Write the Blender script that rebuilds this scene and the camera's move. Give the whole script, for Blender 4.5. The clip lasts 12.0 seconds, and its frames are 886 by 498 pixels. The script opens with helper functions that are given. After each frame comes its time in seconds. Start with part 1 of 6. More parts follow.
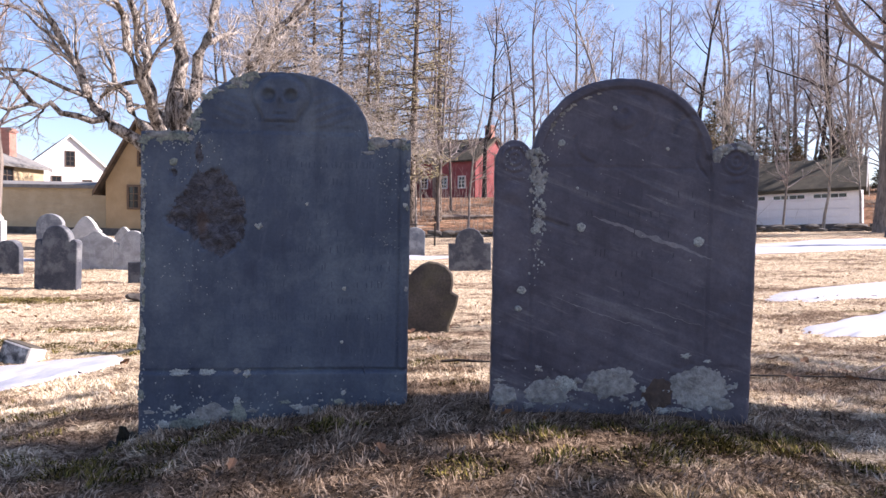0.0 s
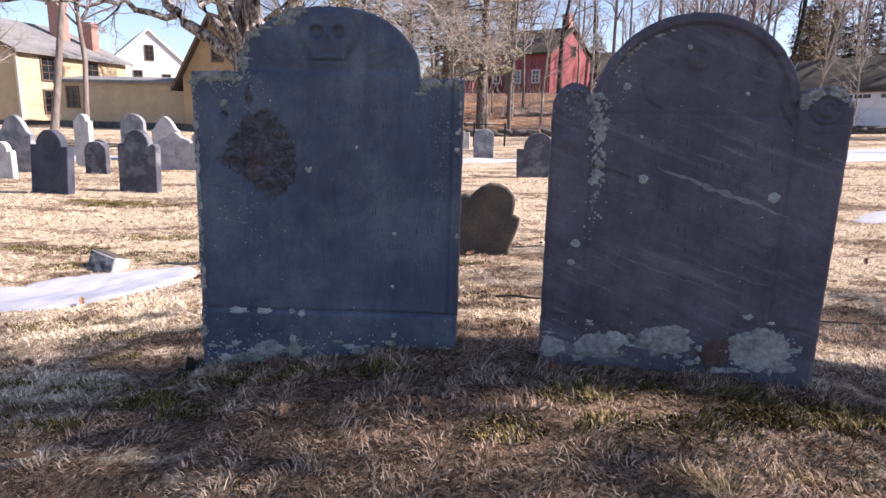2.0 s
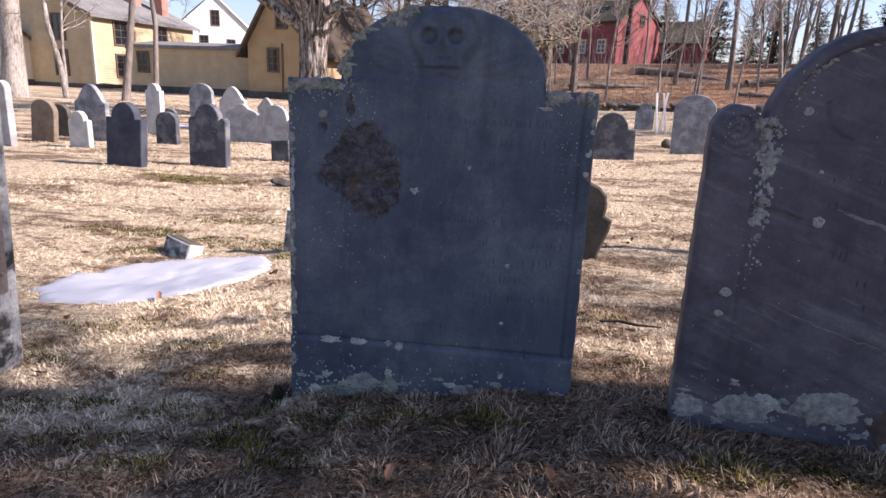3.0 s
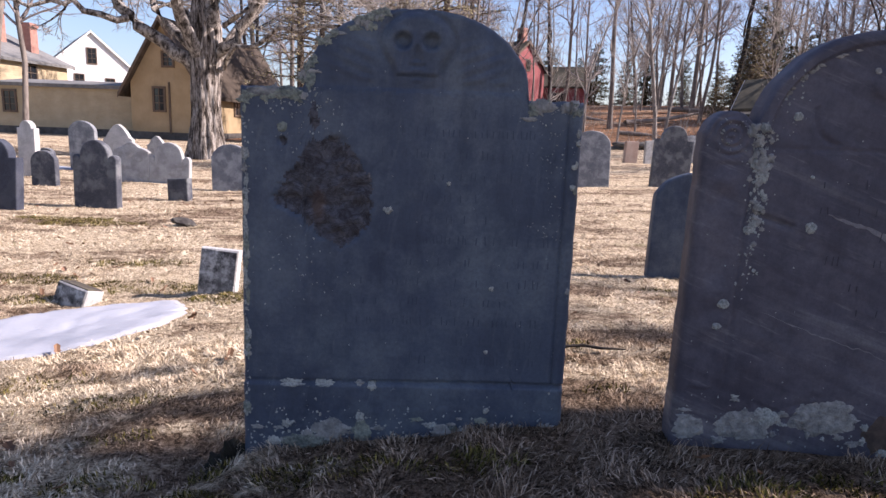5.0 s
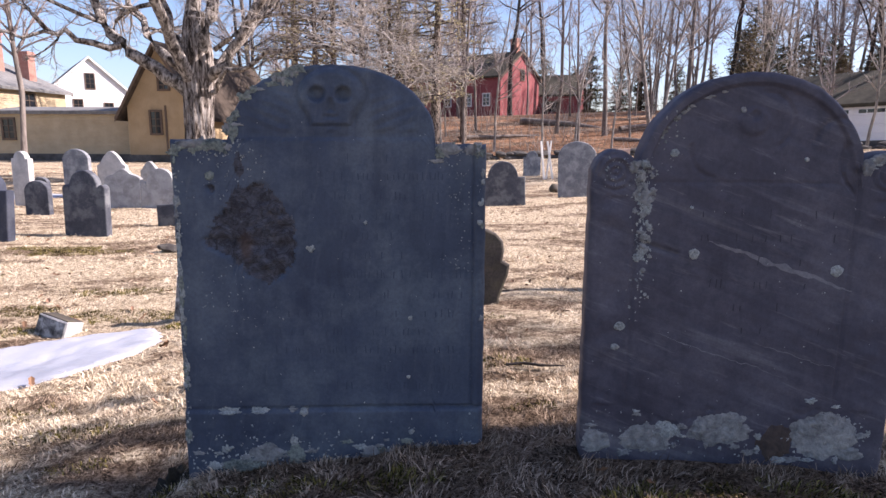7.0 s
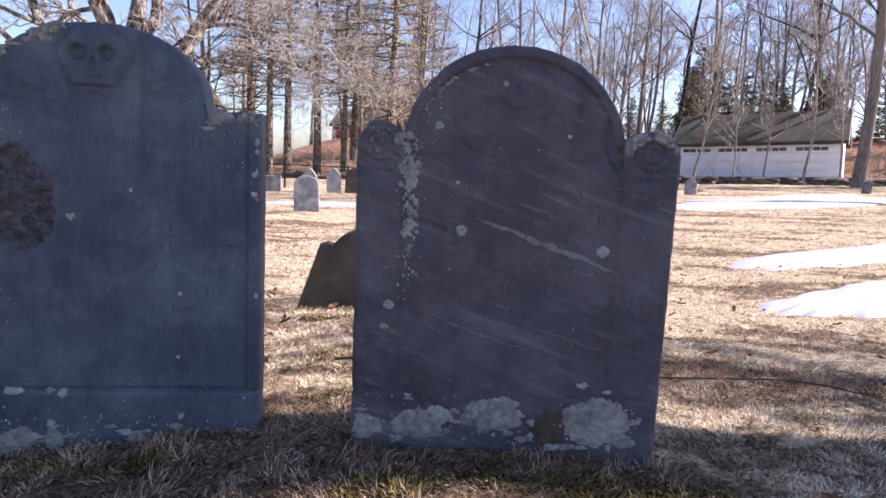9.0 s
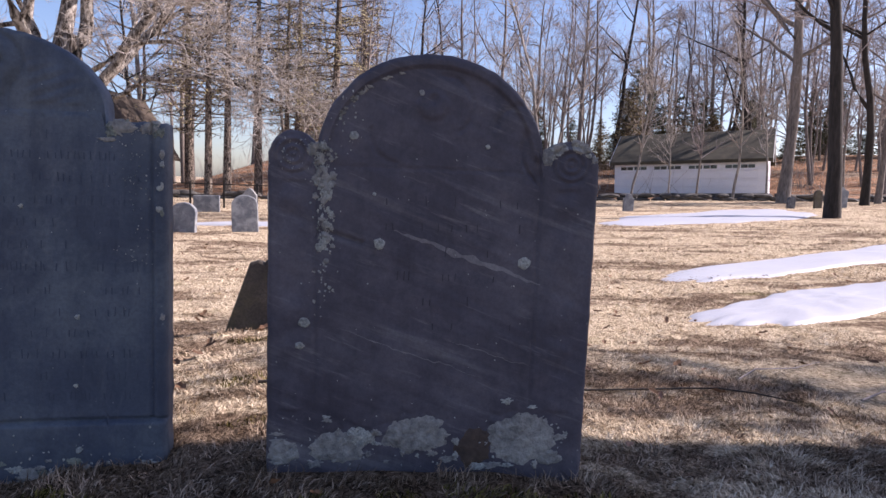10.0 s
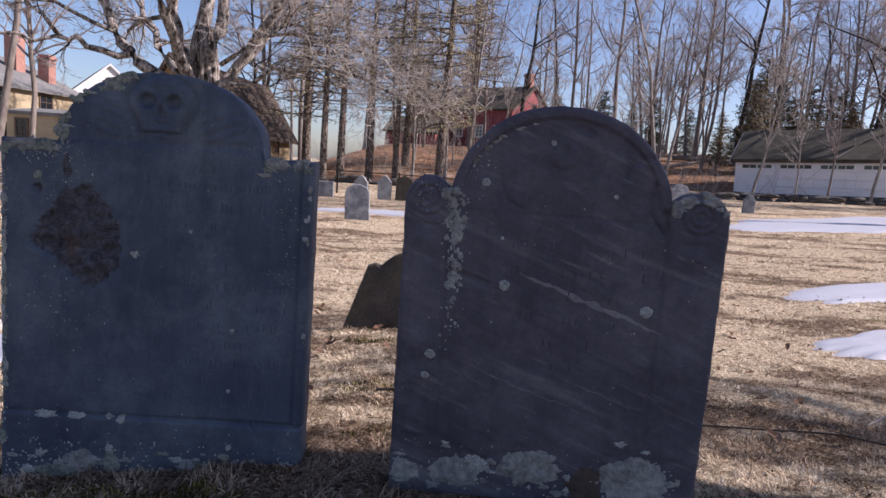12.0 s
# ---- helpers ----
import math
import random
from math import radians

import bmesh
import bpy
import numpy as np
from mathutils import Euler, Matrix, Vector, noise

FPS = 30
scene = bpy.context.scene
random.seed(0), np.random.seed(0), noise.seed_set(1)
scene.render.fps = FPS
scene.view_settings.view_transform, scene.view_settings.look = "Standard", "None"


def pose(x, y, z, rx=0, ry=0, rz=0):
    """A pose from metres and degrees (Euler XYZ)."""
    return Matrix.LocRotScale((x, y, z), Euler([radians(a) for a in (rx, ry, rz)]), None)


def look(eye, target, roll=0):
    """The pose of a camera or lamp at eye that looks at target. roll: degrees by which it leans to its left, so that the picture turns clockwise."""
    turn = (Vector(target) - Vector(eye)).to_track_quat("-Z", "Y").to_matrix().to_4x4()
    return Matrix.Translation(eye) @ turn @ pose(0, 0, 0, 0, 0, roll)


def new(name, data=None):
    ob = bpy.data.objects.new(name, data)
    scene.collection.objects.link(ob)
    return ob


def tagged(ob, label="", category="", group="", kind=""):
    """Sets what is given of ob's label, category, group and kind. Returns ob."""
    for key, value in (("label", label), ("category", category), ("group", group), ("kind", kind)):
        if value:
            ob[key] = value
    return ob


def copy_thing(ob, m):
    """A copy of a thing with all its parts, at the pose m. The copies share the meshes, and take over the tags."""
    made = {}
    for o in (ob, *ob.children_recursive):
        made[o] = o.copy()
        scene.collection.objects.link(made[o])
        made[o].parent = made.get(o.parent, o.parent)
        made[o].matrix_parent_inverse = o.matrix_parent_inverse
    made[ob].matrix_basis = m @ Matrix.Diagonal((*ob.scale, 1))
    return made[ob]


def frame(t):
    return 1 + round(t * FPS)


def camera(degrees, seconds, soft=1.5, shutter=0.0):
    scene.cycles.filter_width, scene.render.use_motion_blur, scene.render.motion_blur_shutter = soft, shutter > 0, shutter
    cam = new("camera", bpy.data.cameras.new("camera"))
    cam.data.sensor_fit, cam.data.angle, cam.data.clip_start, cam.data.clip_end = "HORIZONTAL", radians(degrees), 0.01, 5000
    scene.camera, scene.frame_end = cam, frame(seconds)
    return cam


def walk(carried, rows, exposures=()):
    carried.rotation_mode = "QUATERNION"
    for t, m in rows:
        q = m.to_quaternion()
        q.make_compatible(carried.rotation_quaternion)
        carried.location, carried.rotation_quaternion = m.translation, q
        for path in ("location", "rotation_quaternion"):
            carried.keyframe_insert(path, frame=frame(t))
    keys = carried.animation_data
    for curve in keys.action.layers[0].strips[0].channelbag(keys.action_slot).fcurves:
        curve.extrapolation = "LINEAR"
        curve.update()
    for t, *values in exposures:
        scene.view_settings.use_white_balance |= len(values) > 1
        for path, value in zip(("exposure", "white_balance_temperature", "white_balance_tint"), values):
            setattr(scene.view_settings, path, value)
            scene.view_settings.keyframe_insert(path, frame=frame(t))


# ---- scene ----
cam = camera(70.7, 12.0)
PATH = [
    (0, (0.364, -1.658, 0.573), (0.459, 0.338, 0.488), 1.0),
    (0.5, (0.372, -1.661, 0.572), (0.472, 0.334, 0.488), 0.6),
    (1, (0.383, -1.661, 0.574), (0.469, 0.336, 0.49), 0.0),
    (1.2, (0.404, -1.659, 0.551), (0.461, 0.339, 0.48), 0.2),
    (1.5, (0.418, -1.649, 0.59), (0.474, 0.335, 0.344), 2.2),
    (1.8, (0.422, -1.623, 0.666), (0.424, 0.343, 0.3), 0.8),
    (2, (0.409, -1.601, 0.701), (0.29, 0.352, 0.284), 1.4),
    (2.2, (0.395, -1.559, 0.739), (0.163, 0.367, 0.254), -0.3),
    (2.5, (0.351, -1.485, 0.809), (-0.033, 0.444, 0.445), -2.0),
    (2.7, (0.33, -1.441, 0.825), (-0.093, 0.464, 0.4), -1.2),
    (3, (0.235, -1.401, 0.802), (-0.045, 0.511, 0.286), 2.4),
    (3.2, (0.182, -1.365, 0.811), (0.083, 0.569, 0.31), 2.3),
    (4.8, (0.05, -1.292, 0.732), (0.09, 0.67, 0.344), 2.6),
    (5, (0.052, -1.297, 0.73), (0.086, 0.666, 0.349), 2.3),
    (5.5, (0.051, -1.308, 0.739), (0.119, 0.657, 0.374), 2.4),
    (6, (0.051, -1.335, 0.746), (0.212, 0.618, 0.345), 2.4),
    (6.5, (0.099, -1.369, 0.795), (0.172, 0.598, 0.435), 0.3),
    (6.7, (0.156, -1.394, 0.803), (0.174, 0.575, 0.456), 0.1),
    (8.3, (0.527, -1.394, 0.77), (0.606, 0.574, 0.424), 1.9),
    (8.5, (0.568, -1.393, 0.744), (0.638, 0.581, 0.433), 2.0),
    (9, (0.651, -1.375, 0.701), (0.802, 0.601, 0.431), 2.5),
    (9.5, (0.696, -1.351, 0.688), (0.971, 0.619, 0.48), 2.4),
    (10, (0.712, -1.343, 0.687), (1.03, 0.621, 0.484), 2.1),
    (10.5, (0.71, -1.339, 0.689), (1.026, 0.627, 0.498), 2.0),
    (11, (0.704, -1.335, 0.696), (0.996, 0.635, 0.512), 2.2),
    (11.5, (0.703, -1.34, 0.718), (0.999, 0.631, 0.544), 2.4),
    (11.8, (0.715, -1.353, 0.785), (0.878, 0.62, 0.52), 3.1),
    (12, (0.653, -1.385, 0.801), (0.651, 0.598, 0.541), 4.1),
]
walk(cam, [(t, look(e, g, r)) for t, e, g, r in PATH],
     [(0, 1.34, 6380, 26), (1, 1.34, 6380, 26), (2.5, 1.12, 6350, 26), (3, 1.05, 6370, 27), (5.5, 0.99, 6320, 26), (8.5, 1.31, 6290, 27), (9, 1.33, 6280, 27), (9.5, 1.14, 6320, 28), (10.5, 0.8, 6310, 28), (11.5, 0.76, 6250, 27), (12, 0.57, 6170, 27)])


# ---- world, sun ----
SUN_AZ, SUN_EL = 88.0, 37.0     # azimuth from +y towards +x, elevation
world = bpy.data.worlds.new("sky")
scene.world = world
world.use_nodes = True
wn = world.node_tree
wn.nodes.clear()
w_out = wn.nodes.new("ShaderNodeOutputWorld")
w_bg = wn.nodes.new("ShaderNodeBackground")
w_sky = wn.nodes.new("ShaderNodeTexSky")
w_sky.sky_type = 'NISHITA'
w_sky.sun_disc = False
w_sky.sun_elevation = radians(SUN_EL)
w_sky.sun_rotation = radians(SUN_AZ)
w_sky.dust_density, w_sky.ozone_density, w_sky.air_density = 1.0, 3.0, 1.0
w_bg.inputs["Strength"].default_value = 0.095
wn.links.new(w_sky.outputs[0], w_bg.inputs["Color"])
wn.links.new(w_bg.outputs[0], w_out.inputs["Surface"])
sun = new("sun", bpy.data.lights.new("sun", 'SUN'))
sun.data.energy, sun.data.angle, sun.data.color = 5.0, radians(0.55), (1.0, 0.93, 0.83)
sv = Vector((math.cos(radians(SUN_EL)) * math.sin(radians(SUN_AZ)), math.cos(radians(SUN_EL)) * math.cos(radians(SUN_AZ)), math.sin(radians(SUN_EL))))
sun.matrix_world = look(sv * 60, (0, 0, 0))


# ---- materials ----
class Nodes:
    """A small wrapper round a material's node tree."""
    def __init__(self, name, rough=0.85, metal=0.0, spec=0.4):
        self.m = bpy.data.materials.new(name)
        self.m.use_nodes = True
        self.t = self.m.node_tree
        self.b = self.t.nodes["Principled BSDF"]
        self.b.inputs["Roughness"].default_value = rough
        self.b.inputs["Metallic"].default_value = metal
        self.b.inputs["Specular IOR Level"].default_value = spec
        self.co = self.t.nodes.new("ShaderNodeTexCoord").outputs["Object"]

    def node(self, kind, **kw):
        n = self.t.nodes.new(kind)
        for k, v in kw.items():
            n.inputs[k.replace("_", " ")].default_value = v
        return n

    def link(self, a, b):
        self.t.links.new(a, b)

    def world_co(self):
        self.co = self.t.nodes.new("ShaderNodeNewGeometry").outputs["Position"]

    def mapped(self, scale=(1, 1, 1), rot=(0, 0, 0), loc=(0, 0, 0), src=None):
        n = self.node("ShaderNodeMapping", Scale=scale, Rotation=rot, Location=loc)
        self.link(src or self.co, n.inputs["Vector"])
        return n.outputs[0]

    def noise(self, scale, detail=6, rough=0.6, co=None, distortion=0.0):
        n = self.node("ShaderNodeTexNoise", Scale=scale, Detail=detail, Roughness=rough, Distortion=distortion)
        self.link(co or self.co, n.inputs["Vector"])
        return n.outputs["Fac"]

    def voronoi(self, scale, co=None, out="Distance"):
        n = self.node("ShaderNodeTexVoronoi", Scale=scale)
        self.link(co or self.co, n.inputs["Vector"])
        return n.outputs[out]

    def ramp(self, fac, *stops):
        n = self.t.nodes.new("ShaderNodeValToRGB")
        e = n.color_ramp.elements
        while len(e) < len(stops):
            e.new(0.5)
        for el, (p, c) in zip(e, stops):
            el.position = p
            el.color = (*c, 1) if isinstance(c, tuple) else (c, c, c, 1)
        self.link(fac, n.inputs[0])
        return n.outputs[0]

    def mix(self, fac, a, b, mode='MIX'):
        n = self.t.nodes.new("ShaderNodeMix")
        n.data_type, n.blend_type = 'RGBA', mode
        for sock, v in ((n.inputs[0], fac), (n.inputs[6], a), (n.inputs[7], b)):
            if isinstance(v, (int, float)):
                sock.default_value = v
            elif isinstance(v, tuple):
                sock.default_value = (*v, 1)
            else:
                self.link(v, sock)
        return n.outputs[2]

    def math(self, op, a, b=0.0):
        n = self.t.nodes.new("ShaderNodeMath")
        n.operation = op
        for i, v in enumerate((a, b)):
            if isinstance(v, (int, float)):
                n.inputs[i].default_value = v
            else:
                self.link(v, n.inputs[i])
        return n.outputs[0]

    def color(self, c):
        if isinstance(c, tuple):
            self.b.inputs["Base Color"].default_value = (*c, 1)
        else:
            self.link(c, self.b.inputs["Base Color"])

    def bump(self, height, strength=0.4, dist=0.01):
        n = self.node("ShaderNodeBump", Strength=strength, Distance=dist)
        self.link(height, n.inputs["Height"])
        self.link(n.outputs[0], self.b.inputs["Normal"])

    def island(self):
        return self.t.nodes.new("ShaderNodeNewGeometry").outputs["Random Per Island"]

    def objrand(self):
        return self.t.nodes.new("ShaderNodeObjectInfo").outputs["Random"]


def weathered(name, a, b, lichen, scale=6.0, amount=0.5, rough=0.8, bump=0.4, speck=60.0):
    """Old stone: two-scale mottling, lichen flecks and fine pitting; each stone shifts a little in tone."""
    n = Nodes(name, rough)
    r = n.objrand()
    off = n.node("ShaderNodeCombineXYZ")
    n.link(n.math('MULTIPLY', r, 37.0), off.inputs[0])
    n.link(n.math('MULTIPLY', r, 11.0), off.inputs[2])
    add = n.t.nodes.new("ShaderNodeVectorMath")
    n.link(n.co, add.inputs[0]), n.link(off.outputs[0], add.inputs[1])
    n.co = add.outputs[0]
    big = n.noise(scale, 8, 0.62)
    c = n.mix(n.ramp(big, (0.38, 0.0), (0.62, 1.0)), a, b)
    fine = n.noise(scale * 14, 5, 0.7)
    c = n.mix(n.ramp(fine, (0.4, 0.0), (0.65, 0.7)), c, tuple(x * 0.6 for x in a))
    fleck = n.ramp(n.noise(speck, 3, 0.7, distortion=0.6), (0.62, 0.0), (0.7, 1.0))
    patch = n.ramp(n.noise(scale * 0.9, 6, 0.65, co=n.mapped(loc=(4.7, 1.3, 8.1))), (0.47, 0.0), (0.6, 1.0))
    m = n.math('MULTIPLY', n.math('ADD', n.math('MULTIPLY', fleck, 0.5), n.math('MULTIPLY', patch, 0.6)), amount)
    c = n.mix(m, c, lichen)
    n.color(c)
    n.bump(n.math('ADD', fine, n.math('MULTIPLY', big, 2.0)), bump, 0.004)
    return n.m


def slate(name, a, b, warm, vein, rot, vein_amount, streak):
    """Bluish slate with faint cleavage streaks, blotches and pin-prick flecks."""
    n = Nodes(name, 0.62, spec=0.35)
    big = n.noise(3.2, 8, 0.6)
    c = n.mix(n.ramp(big, (0.32, 0.0), (0.68, 1.0)), a, b)
    blot = n.noise(9.0, 7, 0.65, co=n.mapped(loc=(3, 1, 7)))
    c = n.mix(n.ramp(blot, (0.48, 0.0), (0.75, 0.55)), c, warm)
    co = n.mapped(scale=(streak[0], 4.0, streak[1]), src=n.mapped(rot=(0, rot, 0)))
    st = n.noise(1.0, 6, 0.62, co=co, distortion=0.35)
    c = n.mix(n.math('MULTIPLY', n.ramp(st, (0.56, 0.0), (0.74, 1.0)), vein_amount), c, vein)
    run = n.noise(1.0, 5, 0.65, co=n.mapped(scale=(17, 6, 2.2), loc=(2.3, 0, 4.1)))
    c = n.mix(n.ramp(run, (0.4, 0.0), (0.66, 0.5)), c, tuple(x * 0.62 for x in a))
    cloud = n.noise(4.5, 6, 0.7, co=n.mapped(loc=(7.7, 2, 1.9)))
    c = n.mix(n.ramp(cloud, (0.46, 0.0), (0.64, 0.7)), c, tuple(x * 1.45 for x in warm))
    st2 = n.noise(1.0, 4, 0.7, co=n.mapped(scale=(5.0, 4.0, 48.0), src=n.mapped(rot=(0, rot, 0), loc=(3, 0, 5))))
    c = n.mix(n.math('MULTIPLY', n.ramp(st2, (0.58, 0.0), (0.72, 1.0)), 0.55 * vein_amount), c, vein)
    fine = n.noise(120, 4, 0.7)
    c = n.mix(n.ramp(fine, (0.3, 0.3), (0.6, 0.0)), c, tuple(x * 0.45 for x in a))
    fleck = n.ramp(n.noise(85, 2, 0.6, co=n.mapped(loc=(9, 2, 5))), (0.7, 0.0), (0.76, 1.0))
    sparse = n.ramp(n.noise(5, 4, 0.6, co=n.mapped(loc=(1, 8, 3))), (0.5, 0.0), (0.62, 1.0))
    c = n.mix(n.math('MULTIPLY', n.math('MULTIPLY', fleck, sparse), 0.55), c, (0.3, 0.31, 0.28))
    n.color(c)
    n.link(n.ramp(blot, (0.3, 0.5), (0.7, 0.75)), n.b.inputs["Roughness"])
    n.bump(n.math('ADD', n.math('MULTIPLY', st, 2.0), fine), 0.25, 0.003)
    return n.m


M = {}
M["slate_blue"] = slate("slate_blue", (0.039, 0.053, 0.085), (0.083, 0.105, 0.14), (0.09, 0.108, 0.123), (0.19, 0.205, 0.205), radians(80), 0.4, (2.0, 5.0))
M["slate_purple"] = slate("slate_purple", (0.055, 0.052, 0.07), (0.086, 0.081, 0.102), (0.095, 0.089, 0.102), (0.25, 0.243, 0.245), radians(-20), 0.9, (1.1, 15.0))
M["dark_slate"] = weathered("dark_slate", (0.05, 0.055, 0.07), (0.1, 0.105, 0.12), (0.3, 0.31, 0.3), 6, 0.6)
M["navy_slate"] = weathered("navy_slate", (0.03, 0.036, 0.055), (0.055, 0.063, 0.088), (0.16, 0.17, 0.18), 5, 0.25)
M["grey_slate"] = weathered("grey_slate", (0.15, 0.16, 0.18), (0.26, 0.27, 0.28), (0.5, 0.51, 0.49), 6, 0.7)
M["pale_stone"] = weathered("pale_stone", (0.36, 0.36, 0.36), (0.5, 0.5, 0.48), (0.17, 0.165, 0.15), 7, 0.75)
M["white_marble"] = weathered("white_marble", (0.5, 0.49, 0.47), (0.66, 0.65, 0.62), (0.2, 0.2, 0.19), 5, 0.55)
M["black_marble"] = weathered("black_marble", (0.3, 0.3, 0.3), (0.5, 0.5, 0.48), (0.02, 0.02, 0.021), 8, 1.7, speck=24)
M["stained_marble"] = weathered("stained_marble", (0.04, 0.04, 0.041), (0.3, 0.297, 0.285), (0.62, 0.62, 0.59), 18, 1.0, speck=45)
M["brownstone"] = weathered("brownstone", (0.16, 0.11, 0.075), (0.24, 0.18, 0.13), (0.3, 0.29, 0.24), 5, 0.4)
M["mossy_stone"] = weathered("mossy_stone", (0.06, 0.05, 0.04), (0.12, 0.1, 0.08), (0.12, 0.11, 0.05), 6, 0.6)
M["pinkstone"] = weathered("pinkstone", (0.36, 0.25, 0.2), (0.45, 0.33, 0.27), (0.4, 0.38, 0.33), 5, 0.4)
M["fieldstone"] = weathered("fieldstone", (0.035, 0.03, 0.027), (0.11, 0.1, 0.09), (0.24, 0.23, 0.19), 3, 0.45, speck=20)


def simple(name, a, b, scale=20.0, rough=0.8, metal=0.0, bump=0.3, spec=0.35, worldspace=False, stretch=(1, 1, 1)):
    n = Nodes(name, rough, metal, spec)
    if worldspace:
        n.world_co()
    co = n.mapped(scale=stretch)
    f = n.noise(scale, 6, 0.65, co=co)
    g = n.noise(scale * 0.13, 4, 0.6, co=co)
    n.color(n.mix(n.ramp(n.math('ADD', n.math('MULTIPLY', f, 0.6), n.math('MULTIPLY', g, 0.4)), (0.36, 0.0), (0.64, 1.0)), a, b))
    n.bump(f, bump, 0.01)
    return n.m


M["lichen"] = simple("lichen", (0.17, 0.18, 0.175), (0.56, 0.58, 0.52), 210, 0.95, bump=0.8)
M["lichen_dull"] = simple("lichen_dull", (0.12, 0.12, 0.118), (0.39, 0.385, 0.35), 60, 0.95, bump=1.0)
M["lichen_green"] = simple("lichen_green", (0.075, 0.09, 0.085), (0.36, 0.385, 0.31), 150, 0.95, bump=0.8)
M["rust_stain"] = simple("rust_stain", (0.05, 0.038, 0.032), (0.105, 0.075, 0.058), 40, 0.95, bump=0.6)
M["rust_strap"] = simple("rust_strap", (0.17, 0.14, 0.128), (0.27, 0.225, 0.2), 60, 0.6, metal=0.4)
M["dark_earth"] = simple("dark_earth", (0.008, 0.007, 0.005), (0.05, 0.042, 0.022), 70, 0.98, bump=1.0)
M["iron"] = simple("iron", (0.02, 0.02, 0.02), (0.05, 0.045, 0.04), 60, 0.6, metal=0.5)
M["bark_grey"] = simple("bark_grey", (0.06, 0.048, 0.04), (0.34, 0.305, 0.265), 11, 0.95, bump=1.0, stretch=(2.2, 2.2, 0.45))
M["bark_dark"] = simple("bark_dark", (0.016, 0.014, 0.012), (0.055, 0.046, 0.04), 9, 0.95, bump=1.0, stretch=(2.2, 2.2, 0.45))
M["bark_mid"] = simple("bark_mid", (0.09, 0.075, 0.066), (0.29, 0.25, 0.215), 9, 0.95, bump=0.8, stretch=(2.2, 2.2, 0.45))
def shaggy_bark(name, dark, mid, pale, scale, stretch):
    """Peeling plates of bark split by dark furrows."""
    n = Nodes(name, 0.95, spec=0.15)
    co = n.mapped(scale=stretch)
    f = n.noise(scale, 8, 0.68, co=co, distortion=0.5)
    g = n.noise(scale * 4, 5, 0.7, co=co)
    k = n.math('ADD', n.math('MULTIPLY', f, 0.75), n.math('MULTIPLY', g, 0.25))
    n.color(n.ramp(k, (0.42, dark), (0.49, mid), (0.58, pale)))
    n.bump(k, 1.0, 0.06)
    return n.m


M["bark_shaggy"] = shaggy_bark("bark_shaggy", (0.018, 0.014, 0.011), (0.15, 0.125, 0.105), (0.42, 0.38, 0.335), 6.0, (2.4, 2.4, 0.42))
M["bark_limb"] = shaggy_bark("bark_limb", (0.035, 0.028, 0.023), (0.19, 0.165, 0.143), (0.46, 0.42, 0.37), 7.0, (1.6, 1.6, 0.8))
M["bark_pine"] = shaggy_bark("bark_pine", (0.022, 0.017, 0.014), (0.115, 0.093, 0.077), (0.32, 0.265, 0.215), 8.0, (2.0, 2.0, 0.8))
M["bark_pale"] = simple("bark_pale", (0.09, 0.075, 0.063), (0.46, 0.42, 0.37), 12, 0.95, bump=0.8, stretch=(2, 2, 0.5))
M["twig_pale"] = simple("twig_pale", (0.26, 0.225, 0.195), (0.44, 0.395, 0.35), 8, 0.9)
M["twig_bleached"] = simple("twig_bleached", (0.27, 0.24, 0.21), (0.5, 0.455, 0.41), 8, 0.9)
M["twig_dark"] = simple("twig_dark", (0.2, 0.165, 0.155), (0.36, 0.315, 0.3), 8, 0.9)


def snow_material():
    n = Nodes("snow", 0.55, spec=0.3)
    f = n.noise(60, 5, 0.7)
    dirt = n.ramp(n.noise(22, 6, 0.7, co=n.mapped(loc=(2, 6, 1))), (0.6, 0.0), (0.78, 0.5))
    n.color(n.mix(dirt, (0.4, 0.415, 0.455), (0.28, 0.27, 0.255)))
    n.bump(n.math('ADD', f, n.math('MULTIPLY', n.noise(9, 3), 2.0)), 0.2, 0.008)
    n.b.inputs["Subsurface Weight"].default_value = 0.15
    n.b.inputs["Subsurface Radius"].default_value = (0.02, 0.025, 0.03)
    return n.m


M["snow"] = snow_material()


